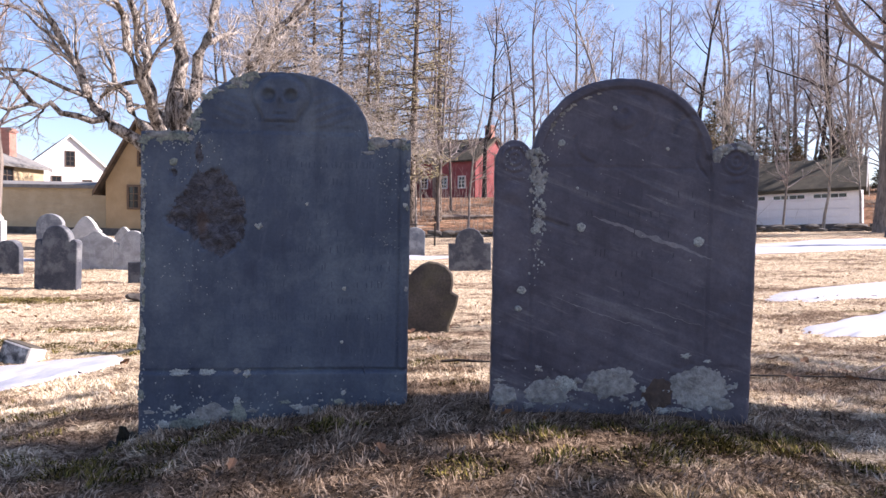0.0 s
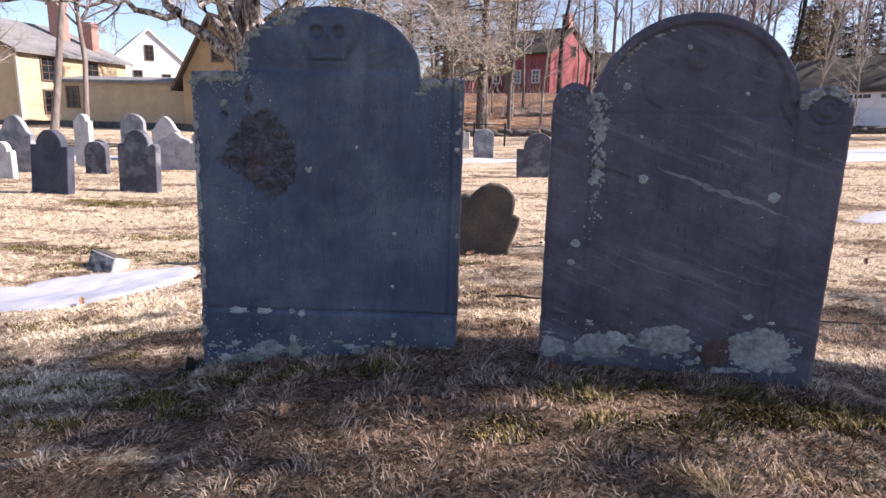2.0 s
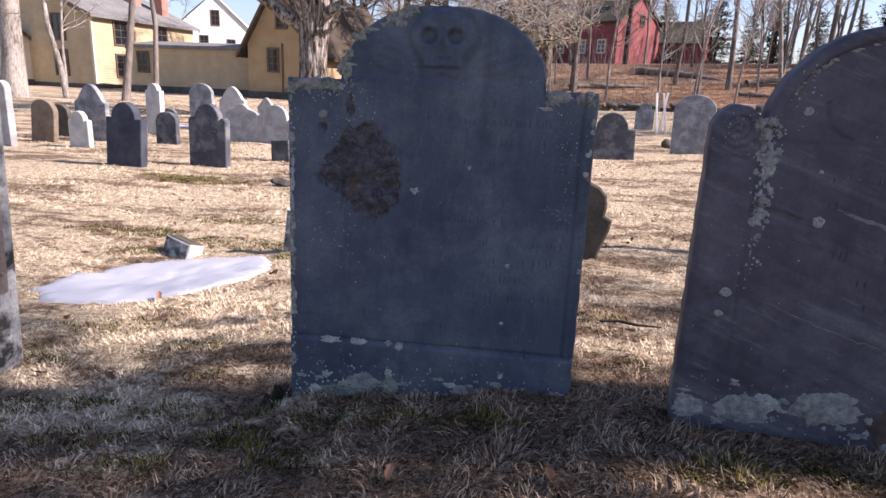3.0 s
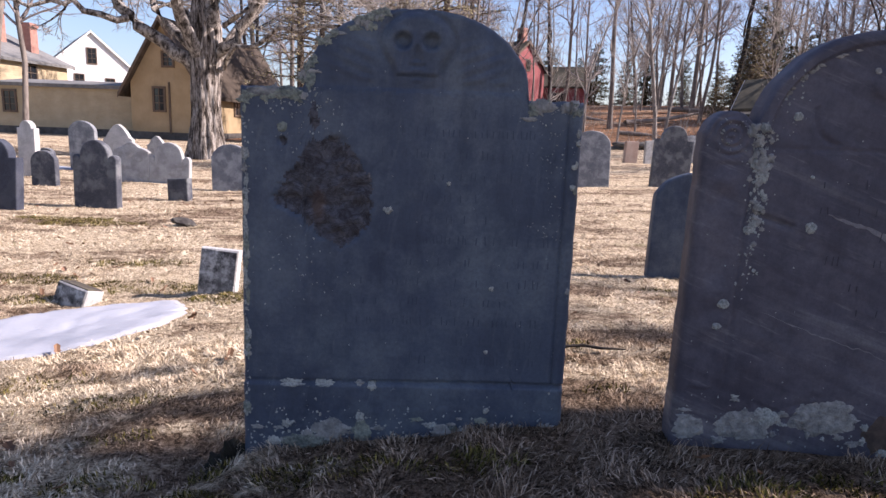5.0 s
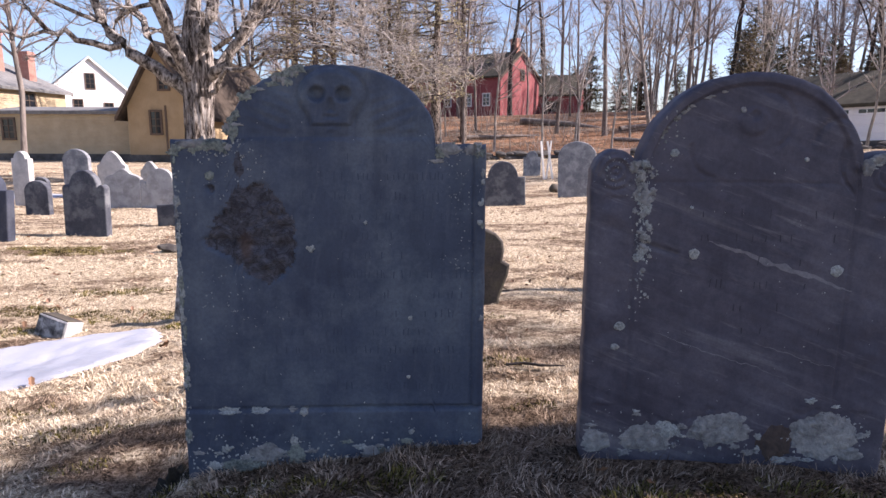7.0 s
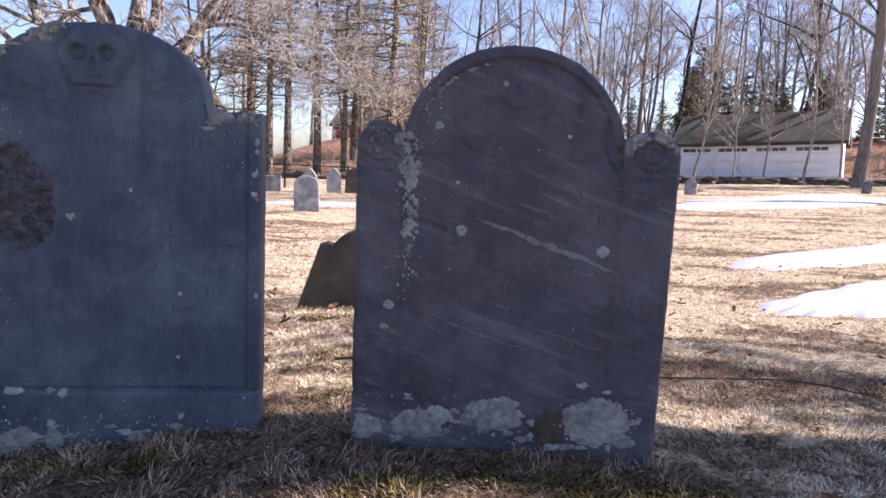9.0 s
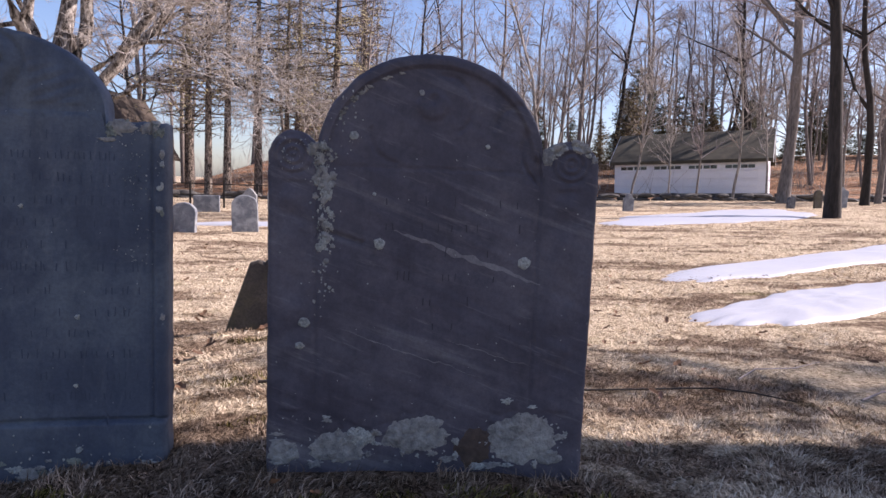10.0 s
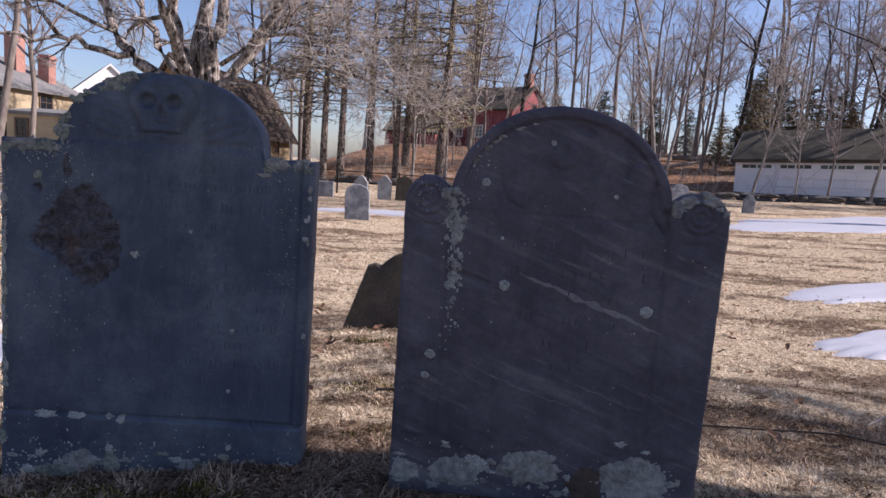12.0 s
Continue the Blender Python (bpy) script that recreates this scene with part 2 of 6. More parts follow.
def scar_material():
    """A flaked hollow: layered grey and brown splinters, with a rust-brown weep down its middle."""
    n = Nodes("scar", 0.92, spec=0.2)
    f = n.noise(24, 9, 0.72, distortion=1.4)
    ridge = n.noise(13, 6, 0.7, co=n.mapped(scale=(1.0, 1.0, 1.7), loc=(2, 0, 6)), distortion=2.2)
    c = n.ramp(f, (0.3, (0.024, 0.022, 0.025)), (0.44, (0.072, 0.069, 0.076)), (0.58, (0.11, 0.112, 0.126)), (0.74, (0.19, 0.19, 0.205)))
    c = n.mix(n.ramp(ridge, (0.45, 0.0), (0.5, 0.6), (0.55, 0.0)), c, (0.025, 0.021, 0.023))
    d = n.t.nodes.new("ShaderNodeVectorMath")
    d.operation = 'LENGTH'
    n.link(n.mapped(loc=(0.192 / 0.034, 0, -0.56 / 0.075), scale=(1 / 0.034, 0, 1 / 0.075)), d.inputs[0])
    weep = n.ramp(n.math('ADD', d.outputs["Value"], n.math('MULTIPLY', f, 0.9)), (0.75, 0.8), (1.15, 0.0))
    far = n.ramp(n.math('MULTIPLY', n.math('ADD', d.outputs["Value"], f), 0.5), (0.6, 1.0), (0.85, 0.0))
    c = n.mix(n.math('MULTIPLY', weep, far), c, n.ramp(f, (0.35, (0.045, 0.031, 0.026)), (0.65, (0.13, 0.095, 0.08))))
    n.color(c)
    n.bump(n.math('ADD', f, n.math('MULTIPLY', ridge, 1.2)), 0.55, 0.01)
    return n.m


M["scar"] = scar_material()


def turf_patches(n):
    """Slow mottling of the lawn, shared by the soil and the blades: 0 for bleached straw, 1 for bare brown mat. An
    ellipse by the stones adds brown, partly in place of dappled shade.
    """
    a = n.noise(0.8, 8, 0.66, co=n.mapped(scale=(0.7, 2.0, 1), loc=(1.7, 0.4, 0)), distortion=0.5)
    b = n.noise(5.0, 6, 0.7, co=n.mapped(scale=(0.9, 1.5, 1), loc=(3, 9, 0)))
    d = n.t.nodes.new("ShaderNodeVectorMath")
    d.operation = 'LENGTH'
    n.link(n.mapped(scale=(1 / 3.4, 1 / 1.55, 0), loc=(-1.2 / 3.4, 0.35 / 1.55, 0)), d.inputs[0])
    # browner mat by the stones, which also stands in for the foreground's dapple
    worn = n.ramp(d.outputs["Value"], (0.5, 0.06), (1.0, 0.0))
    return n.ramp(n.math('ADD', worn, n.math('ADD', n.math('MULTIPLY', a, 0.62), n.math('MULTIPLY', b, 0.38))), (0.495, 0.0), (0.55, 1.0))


def turf_moss(n):
    a = n.noise(1.4, 7, 0.72, co=n.mapped(loc=(5.2, 3.1, 0), scale=(0.8, 1.5, 1)))
    return n.ramp(a, (0.6, 0.0), (0.7, 0.7))


def ground_material():
    """Matted straw-coloured winter turf with bare brown patches and moss."""
    n = Nodes("winter_turf", 0.98, spec=0.08)
    n.world_co()
    fib = n.noise(34, 8, 0.75, distortion=1.2)
    fib2 = n.noise(150, 4, 0.75)
    k = n.math('ADD', n.math('MULTIPLY', fib, 0.6), n.math('MULTIPLY', fib2, 0.4))
    straw = n.ramp(k, (0.4, (0.05, 0.034, 0.02)), (0.48, (0.42, 0.325, 0.215)), (0.59, (0.84, 0.71, 0.51)))
    brown = n.ramp(k, (0.42, (0.022, 0.014, 0.009)), (0.5, (0.14, 0.09, 0.058)), (0.62, (0.4, 0.29, 0.2)))
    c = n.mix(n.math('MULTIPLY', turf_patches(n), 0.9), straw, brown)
    c = n.mix(turf_moss(n), c, n.mix(fib, (0.045, 0.045, 0.012), (0.22, 0.19, 0.055)))
    n.color(c)
    n.bump(n.math('ADD', fib, n.math('MULTIPLY', fib2, 0.5)), 0.9, 0.03)
    return n.m


def hill_material():
    """Fallen oak leaves, russet and brown, with bare earth."""
    n = Nodes("leaf_litter", 0.98, spec=0.1)
    n.world_co()
    f = n.noise(3.0, 9, 0.8)
    g = n.noise(0.42, 7, 0.7, co=n.mapped(scale=(0.5, 1.5, 1)))
    c = n.ramp(f, (0.38, (0.05, 0.03, 0.02)), (0.52, (0.27, 0.145, 0.08)), (0.64, (0.46, 0.28, 0.18)))
    n.color(n.mix(n.ramp(g, (0.48, 0.0), (0.58, 0.85)), c, n.ramp(f, (0.4, (0.05, 0.035, 0.025)), (0.62, (0.4, 0.31, 0.22)))))
    n.bump(f, 1.0, 0.1)
    return n.m


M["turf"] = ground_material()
M["leaf_litter"] = hill_material()


def blade_material():
    n = Nodes("dead_grass", 0.92, spec=0.1)
    r = n.island()
    c = n.ramp(r, (0.0, (0.07, 0.045, 0.03)), (0.22, (0.4, 0.3, 0.195)), (0.55, (0.74, 0.605, 0.425)), (0.97, (0.88, 0.77, 0.58)), (1.0, (0.24, 0.22, 0.09)))
    n.world_co()
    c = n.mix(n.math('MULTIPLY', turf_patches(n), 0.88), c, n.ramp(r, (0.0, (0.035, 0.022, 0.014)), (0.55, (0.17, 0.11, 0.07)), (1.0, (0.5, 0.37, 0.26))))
    n.color(n.mix(turf_moss(n), c, n.mix(r, (0.05, 0.048, 0.013), (0.24, 0.2, 0.065))))
    return n.m


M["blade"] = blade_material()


def moss_material():
    n = Nodes("moss", 0.98, spec=0.1)
    n.world_co()
    f = n.noise(90, 6, 0.75)
    n.color(n.ramp(f, (0.35, (0.02, 0.018, 0.009)), (0.55, (0.07, 0.062, 0.026)), (0.7, (0.19, 0.15, 0.085))))
    n.bump(f, 1.0, 0.01)
    return n.m


M["moss"] = moss_material()


def siding(name, a, b, pitch=0.12, vertical=False):
    """Painted boards: weathered paint, with the board shadow lines in the relief."""
    n = Nodes(name, 0.75, spec=0.25)
    n.world_co()
    f = n.noise(1.6, 6, 0.65)
    g = n.noise(14, 5, 0.7, co=n.mapped(scale=(3, 3, 0.4) if vertical else (0.4, 0.4, 3)))
    c = n.mix(n.ramp(f, (0.35, 0.0), (0.65, 1.0)), a, b)
    n.color(n.mix(n.ramp(g, (0.5, 0.0), (0.75, 0.3)), c, tuple(x * 0.6 for x in a)))
    sep = n.t.nodes.new("ShaderNodeSeparateXYZ")
    n.link(n.co, sep.inputs[0])
    saw = n.math('FRACT', n.math('DIVIDE', sep.outputs[0 if vertical else 2], pitch))
    n.bump(n.math('MULTIPLY', saw, -1.0), 0.8, 0.02)
    return n.m


M["ochre_boards"] = siding("ochre_boards", (0.33, 0.242, 0.135), (0.4, 0.298, 0.175), 0.3, True)
M["ochre_clap"] = siding("ochre_clap", (0.42, 0.33, 0.2), (0.5, 0.4, 0.255), 0.13)
M["cream_clap"] = siding("cream_clap", (0.62, 0.54, 0.38), (0.7, 0.62, 0.45), 0.13)
M["white_clap"] = siding("white_clap", (0.72, 0.71, 0.68), (0.8, 0.79, 0.76), 0.13)
M["grey_door"] = siding("grey_door", (0.78, 0.78, 0.8), (0.84, 0.84, 0.85), 0.5)
M["red_clap"] = siding("red_clap", (0.23, 0.058, 0.062), (0.32, 0.1, 0.097), 0.15)
M["brick"] = simple("brick", (0.3, 0.14, 0.105), (0.43, 0.24, 0.19), 6, 0.9, worldspace=True)
M["roof_grey"] = simple("roof_grey", (0.12, 0.12, 0.115), (0.24, 0.235, 0.22), 5, 0.9, worldspace=True)
M["roof_moss"] = simple("roof_moss", (0.035, 0.033, 0.024), (0.095, 0.085, 0.06), 3, 0.9, worldspace=True)
M["roof_brown"] = simple("roof_brown", (0.022, 0.016, 0.012), (0.1, 0.076, 0.056), 4, 0.95, worldspace=True)
M["trim_brown"] = simple("trim_brown", (0.09, 0.06, 0.04), (0.14, 0.1, 0.07), 8, 0.7)
M["trim_white"] = simple("trim_white", (0.7, 0.69, 0.66), (0.8, 0.79, 0.76), 8, 0.6)
M["foundation"] = simple("foundation", (0.05, 0.045, 0.04), (0.14, 0.13, 0.12), 3, 0.95, worldspace=True)


def glass_material():
    n = Nodes("window_glass", 0.06, spec=0.6)
    n.color((0.015, 0.018, 0.022))
    return n.m


M["glass"] = glass_material()


def needle_material(name, a, b):
    n = Nodes(name, 0.8, spec=0.2)
    n.color(n.mix(n.island(), a, b))
    return n.m


M["needles"] = needle_material("needles", (0.05, 0.058, 0.028), (0.15, 0.135, 0.07))
M["needles_brown"] = needle_material("needles_brown", (0.06, 0.048, 0.02), (0.2, 0.145, 0.065))
M["needles_yellow"] = needle_material("needles_yellow", (0.19, 0.165, 0.08), (0.38, 0.325, 0.18))


# ---- mesh helpers ----
def mesh_ob(name, bm, mat, parent=None, smooth=False):
    me = bpy.data.meshes.new(name)
    bm.normal_update()
    bm.to_mesh(me)
    bm.free()
    me.materials.append(mat)
    if smooth:
        me.shade_smooth()
    ob = new(name, me)
    if parent is not None:
        ob.parent = parent
    return ob


def part(name, bm, mat, parent, label="", smooth=False):
    ob = mesh_ob(name, bm, mat, parent, smooth)
    return tagged(ob, label) if label else ob


def data_ob(name, verts, faces, mat, parent=None, smooth=False):
    me = bpy.data.meshes.new(name)
    me.from_pydata(verts, [], faces)
    me.materials.append(mat)
    if smooth:
        me.shade_smooth()
    ob = new(name, me)
    if parent is not None:
        ob.parent = parent
    return ob


def box(bm, x0, x1, y0, y1, z0, z1, bevel=0.0):
    vs = [bm.verts.new((x, y, z)) for x in (x0, x1) for y in (y0, y1) for z in (z0, z1)]
    fs = [bm.faces.new([vs[i] for i in q]) for q in ((0, 1, 3, 2), (4, 6, 7, 5), (0, 4, 5, 1), (2, 3, 7, 6), (0, 2, 6, 4), (1, 5, 7, 3))]
    if bevel:
        es = {e for f in fs for e in f.edges}
        bmesh.ops.bevel(bm, geom=list(es), offset=bevel, segments=2, profile=0.6, affect='EDGES')


def boxed(*a, bevel=0.0):
    bm = bmesh.new()
    box(bm, *a, bevel=bevel)
    return bm


def empty(name, m=None):
    ob = new(name)
    ob.empty_display_size = 0.1
    if m is not None:
        ob.matrix_world = m
    return ob


def sstep(a, b, v):
    k = min(1.0, max(0.0, (v - a) / (b - a)))
    return k * k * (3 - 2 * k)


def ground_z(x, y):
    """Height of the turf: a low mound round the two slate stones on a field that climbs gently to the east, with a wooded bank behind."""
    z = -0.15 + (0.028 * min(x, 30) if x > 0 else 0.012 * max(x, -10))
    z += 0.23 * math.exp(-((x - 0.6) / 1.6) ** 2 - ((y + 0.3) / 2.2) ** 2)
    z -= 0.05 * math.exp(-((x + 1.7) / 0.8) ** 2 - ((y - 1.4) / 0.7) ** 2)
    z -= 0.05 * math.exp(-((x + 0.47) / 0.09) ** 2 - ((y - 0.0) / 0.12) ** 2)
    z += 0.12 * sstep(9, 26, y) * sstep(4, 20, x)
    z += 2.7 * sstep(26.5, 52, y) * sstep(-13, -3, x) * (1 - 0.3 * sstep(20, 50, x))
    z += 2.2 * sstep(24, 50, x) * sstep(20, 46, y)
    near = 1 - sstep(25, 60, math.hypot(x, y))
    z += near * 0.02 * noise.noise((x * 0.9, y * 0.9, 0.3)) + 0.012 * noise.noise((x * 3.1, y * 3.1, 1.7)) * near
    if -3.5 < x < 4.5 and -2.5 < y < 4:
        z += 0.011 * noise.noise((x * 8.3, y * 8.3, 4.1)) + 0.006 * noise.noise((x * 17, y * 17, 6.3))
    return z


# ---- ground ----
def axis(stops):
    out = []
    for a, b, step in stops:
        k = max(1, round((b - a) / step))
        out += [a + (b - a) * i / k for i in range(k)]
    return out + [stops[-1][1]]


def sheet(name, xs, ys, mat, lift=0.0):
    verts = [(x, y, ground_z(x, y) + lift) for y in ys for x in xs]
    w = len(xs)
    faces = [(j * w + i, j * w + i + 1, (j + 1) * w + i + 1, (j + 1) * w + i) for j in range(len(ys) - 1) for i in range(w - 1)]
    return data_ob(name, verts, faces, mat, smooth=True)


gx = axis([(-900, -100, 100), (-100, -30, 7), (-30, -6, 1.2), (-6, -2.5, 0.25), (-2.5, 3.5, 0.06), (3.5, 8, 0.25), (8, 45, 1.2), (45, 100, 7), (100, 900, 100)])
gy = axis([(-900, -100, 100), (-100, -12, 7), (-12, -2, 0.8), (-2, 2.6, 0.06), (2.6, 9, 0.25), (9, 26.4, 0.9), (26.4, 60, 1.6), (60, 120, 8), (120, 900, 100)])
ground = sheet("ground", gx, gy, M["turf"])
tagged(ground, "matted straw-coloured winter turf with moss and bare patches", "ground", kind="structure")
hx = axis([(-13, 60, 1.2)])
hy = axis([(26.8, 62, 1.2)])
bank = sheet("bank", hx, hy, M["leaf_litter"], 0.03)
tagged(bank, "wooded bank covered with russet fallen leaves", "bank", kind="structure")


# ---- the two large slate headstones ----
def slab(name, x0, x1, zbase, top, thick, relief, mat, parent, step=0.0042, scar=None):
    """An upright slab in its own x-z plane: a finely carved front, a rim and a plain back. scar(x, z) > 0.5 takes the second material."""
    xs = sorted({round(x0 + (x1 - x0) * i / round((x1 - x0) / step), 5) for i in range(round((x1 - x0) / step) + 1)})
    nz = round((max(top(x) for x in xs) - zbase) / step)
    verts, faces, mats = [], [], []
    w = len(xs)
    for j in range(nz + 1):
        for x in xs:
            z = zbase + (top(x) - zbase) * j / nz
            e = min(x - x0, x1 - x, top(x) - z)
            y = -relief(x, z) + 0.006 * (1 - sstep(0, 0.008, e))
            verts.append((x + 0.002 * noise.noise((x * 9, z * 23, 4.0)) * (1 if e < 0.004 else 0), y, z))
    for j in range(nz):
        for i in range(w - 1):
            a = j * w + i
            faces.append((a, a + 1, a + w + 1, a + w))
            x, z, _ = verts[a][0], verts[a][2], 0
            mats.append(1 if scar and scar(x, z) > 0.5 else 0)
    rim = [j * w for j in range(nz)] + [nz * w + i for i in range(w)] + [j * w + w - 1 for j in range(nz - 1, -1, -1)]
    first = len(verts)
    for k, r in enumerate(rim):
        x, y, z = verts[r]
        wob = 0.004 * noise.noise((x * 14, z * 14, 9.0))
        verts.append((x, thick + wob, z))
    for k in range(len(rim) - 1):
        faces.append((rim[k], rim[k + 1], first + k + 1, first + k))
        mats.append(0)
    mid = len(verts)
    verts.append(((x0 + x1) / 2, thick, (zbase + top((x0 + x1) / 2)) / 2))
    for k in range(len(rim) - 1):
        faces.append((first + k, first + k + 1, mid))
        mats.append(0)
    me = bpy.data.meshes.new(name)
    me.from_pydata(verts, [], faces)
    me.materials.append(mat)
    if scar:
        me.materials.append(M["scar"])
        me.polygons.foreach_set("material_index", mats)
    me.shade_smooth()
    ob = new(name, me)
    ob.parent = parent
    return ob


def ell(x, z, cx, cz, rx, rz):
    return math.hypot((x - cx) / rx, (z - cz) / rz)


def hollow(x, z, cx, cz, rx, rz, depth):
    return -depth * (1 - sstep(0.6, 1.05, ell(x, z, cx, cz, rx, rz)))


def groove(d, width, depth):
    return -depth * (1 - sstep(width * 0.5, width, abs(d)))


def fbm(x, z, s, seed):
    return noise.fractal((x * s, z * s, seed), 1.0, 2.0, 5)


def top_a(x):
    if -0.222 < x < 0.238:
        u = (x - 0.008) / 0.23
        return 0.808 + 0.155 * (max(0.0, 1 - abs(u) ** 2.25)) ** 0.52 + 0.002 * noise.noise((x * 60, 0, 0))
    return 0.800 + 0.003 * noise.noise((x * 40, 2, 0)) - (0.008 if x > 0 else 0)


def scar_a(x, z):
    """Where the face has flaked away: broad above, a pointed lobe to one side, narrowing below, with small chips above it."""
    e = min(ell(x, z, -0.162 + 0.12 * (0.585 - z), 0.588, 0.088, 0.122), ell(x, z, -0.232, 0.577, 0.062, 0.04), ell(x, z, -0.19, 0.6, 0.08, 0.07))
    d = e + 0.13 * fbm(x, z, 9, 3.0) + 0.16 * fbm(x, z, 38, 5.0)
    d = min(d, ell(x, z, -0.203, 0.742, 0.011, 0.028) + 0.6 * fbm(x, z, 30, 8.0), ell(x, z, -0.268, 0.69, 0.009, 0.011) + 0.6 * fbm(x, z, 30, 9.0))
    return 1 - sstep(0.8, 1.0, d)


def relief_a(x, z):
    r = 0.0012 * fbm(x, z, 11, 1.0)
    if z < 0.172:
        r += 0.005
    r += groove(z - 0.172 - 0.004 * math.sin(x * 5), 0.006, 0.007)
    if 0.176 < z < 0.79:
        r += groove(x - 0.327, 0.005, 0.005) + (0.003 if x > 0.33 else 0)
    r += 0.004 * (1 - sstep(0.001, 0.003, abs(z - 0.8))) * (1 if -0.22 < x < 0.24 else 0)
    if z > 0.797:
        r -= 0.004
        dx = x - 0.008
        half = 0.075 if z > 0.893 else 0.075 - 0.026 * sstep(0.0, 0.055, 0.893 - z)
        e = max(ell(x, z, 0.008, 0.893, 0.075, 0.064) if z > 0.893 else 0.0, abs(dx) / half if z <= 0.893 else 0.0)
        head = (1 - sstep(0.8, 1.0, e)) * sstep(0.832, 0.838, z)
        r += 0.008 * head
        r -= 0.0045 * (1 - sstep(0.02, 0.08, abs(e - 1.04))) * sstep(0.828, 0.84, z)
        for ex in (-0.022, 0.036):
            r += hollow(x, z, ex, 0.899, 0.019, 0.017, 0.014)
            r += 0.0015 * (1 - sstep(0, 0.2, abs(ell(x, z, ex, 0.898, 0.023, 0.022) - 1)))
        if 0.862 < z < 0.892:
            r -= 0.006 * (1 - sstep(0.5, 1.0, abs(dx) / (0.3 * (0.895 - z) + 0.002)))
        r += hollow(x, z, 0.008, 0.851, 0.022, 0.004, 0.006)
        if abs(dx) < 0.042:
            r += groove(z - 0.829, 0.003, 0.005) + groove(z - 0.818, 0.003, 0.004) + 0.004 * sstep(0.812, 0.816, z) * (1 - sstep(0.834, 0.838, z))
        for q in (-1, 1):
            wx = dx * q
            if wx > 0.075:
                feather = sstep(0.075, 0.1, wx) * (1 - sstep(0.17, 0.2, wx)) * sstep(0.815, 0.825, z) * (1 - sstep(0.9, 0.93, z + 0.35 * (wx - 0.08)))
                r += feather * (0.0022 + 0.0014 * math.sin((z - 0.4 * wx) * 260) + 0.002 * fbm(x, z, 24, 12.0))
    k = scar_a(x, z)
    if k > 0:
        r += k * (-0.006 + 0.012 * fbm(x, z, 22, 6.0) + 0.004 * fbm(x, z, 60, 2.0))
    if z < 0.12:
        r += 0.0016 * fbm(x, z, 40, 7.0)
    return r


def lichen(cx, cz, rx, rz, relief, mat, parent, seed, thick=0.0022, bumpy=0.4):
    """A crust of lichen on a stone's face, with a ragged edge."""
    rings, sides = 4, 30
    verts = [(cx, -relief(cx, cz) - thick - 0.001, cz)]
    for q in range(1, rings + 1):
        for s in range(sides):
            a = 2 * math.pi * s / sides
            k = q / rings * (1 + bumpy * noise.noise((math.cos(a) * 1.6 + seed * 3.3, math.sin(a) * 1.6, seed)) + 0.55 * bumpy * noise.noise((math.cos(a) * 4, math.sin(a) * 4, seed)) + 0.4 * bumpy * noise.noise((math.cos(a) * 9, math.sin(a) * 9, seed + 4)))
            x, z = cx + rx * k * math.cos(a), cz + rz * k * math.sin(a)
            lift = thick * (1 + 0.6 * noise.noise((x * 130, z * 130, seed))) if q < rings else -0.001
            verts.append((x, -relief(x, z) - lift - (0.0008 if q < rings else 0), z))
    faces = [(0, 1 + s, 1 + (s + 1) % sides) for s in range(sides)]
    for q in range(rings - 1):
        for s in range(sides):
            a, b = 1 + q * sides + s, 1 + q * sides + (s + 1) % sides
            faces.append((a, a + sides, b + sides, b))
    ob = data_ob("lichen", verts, faces, mat, parent, smooth=True)
    return ob


def specks(spots, relief, mat, parent, name="lichen_specks"):
    """Many tiny crusts, too small to tell apart, in one mesh."""
    rs = random.Random(len(spots))
    verts, faces = [], []
    for x, z, r in spots:
        b = len(verts)
        n = 6
        verts.append((x, -relief(x, z) - 0.0018, z))
        for s in range(n):
            a = 2 * math.pi * s / n + x * 50
            k = 0.72 * r * rs.uniform(0.2, 1.5)
            px, pz = x + k * math.cos(a), z + 1.15 * k * math.sin(a)
            verts.append((px, -relief(px, pz) - 0.0004, pz))
        faces += [(b, b + 1 + s, b + 1 + (s + 1) % n) for s in range(n)]
    return tagged(data_ob(name, verts, faces, mat, parent), kind="stuff")


def letter_bars(rows, height, relief, mat, parent, keep, seed):
    """Worn lettering that cannot be read: rows of short upright bars."""
    rnd = random.Random(seed)
    verts, faces = [], []
    for xa, xb, z in rows:
        x = xa
        while x < xb:
            if rnd.random() < keep * (0.4 + 0.9 * (0.5 + 0.5 * noise.noise((x * 9, z * 9, seed)))):
                w, h = rnd.uniform(0.0014, 0.0026), height * rnd.uniform(0.6, 1.05)
                b = len(verts)
                lean = rnd.uniform(-0.002, 0.002)
                for px, pz in ((x, z), (x + w, z), (x + w + lean, z + h), (x + lean, z + h)):
                    verts.append((px, -relief(px, pz) - 0.0009, pz))
                faces.append((b, b + 1, b + 2, b + 3))
            x += rnd.uniform(0.007, 0.014)
    return tagged(data_ob("inscription", verts, faces, mat, parent), "worn illegible carved lettering", kind="stuff")


M["carving_blue"] = simple("carving_blue", (0.042, 0.053, 0.077), (0.062, 0.076, 0.103), 40, 0.9)
M["carving_purple"] = simple("carving_purple", (0.04, 0.038, 0.05), (0.055, 0.053, 0.066), 40, 0.9)

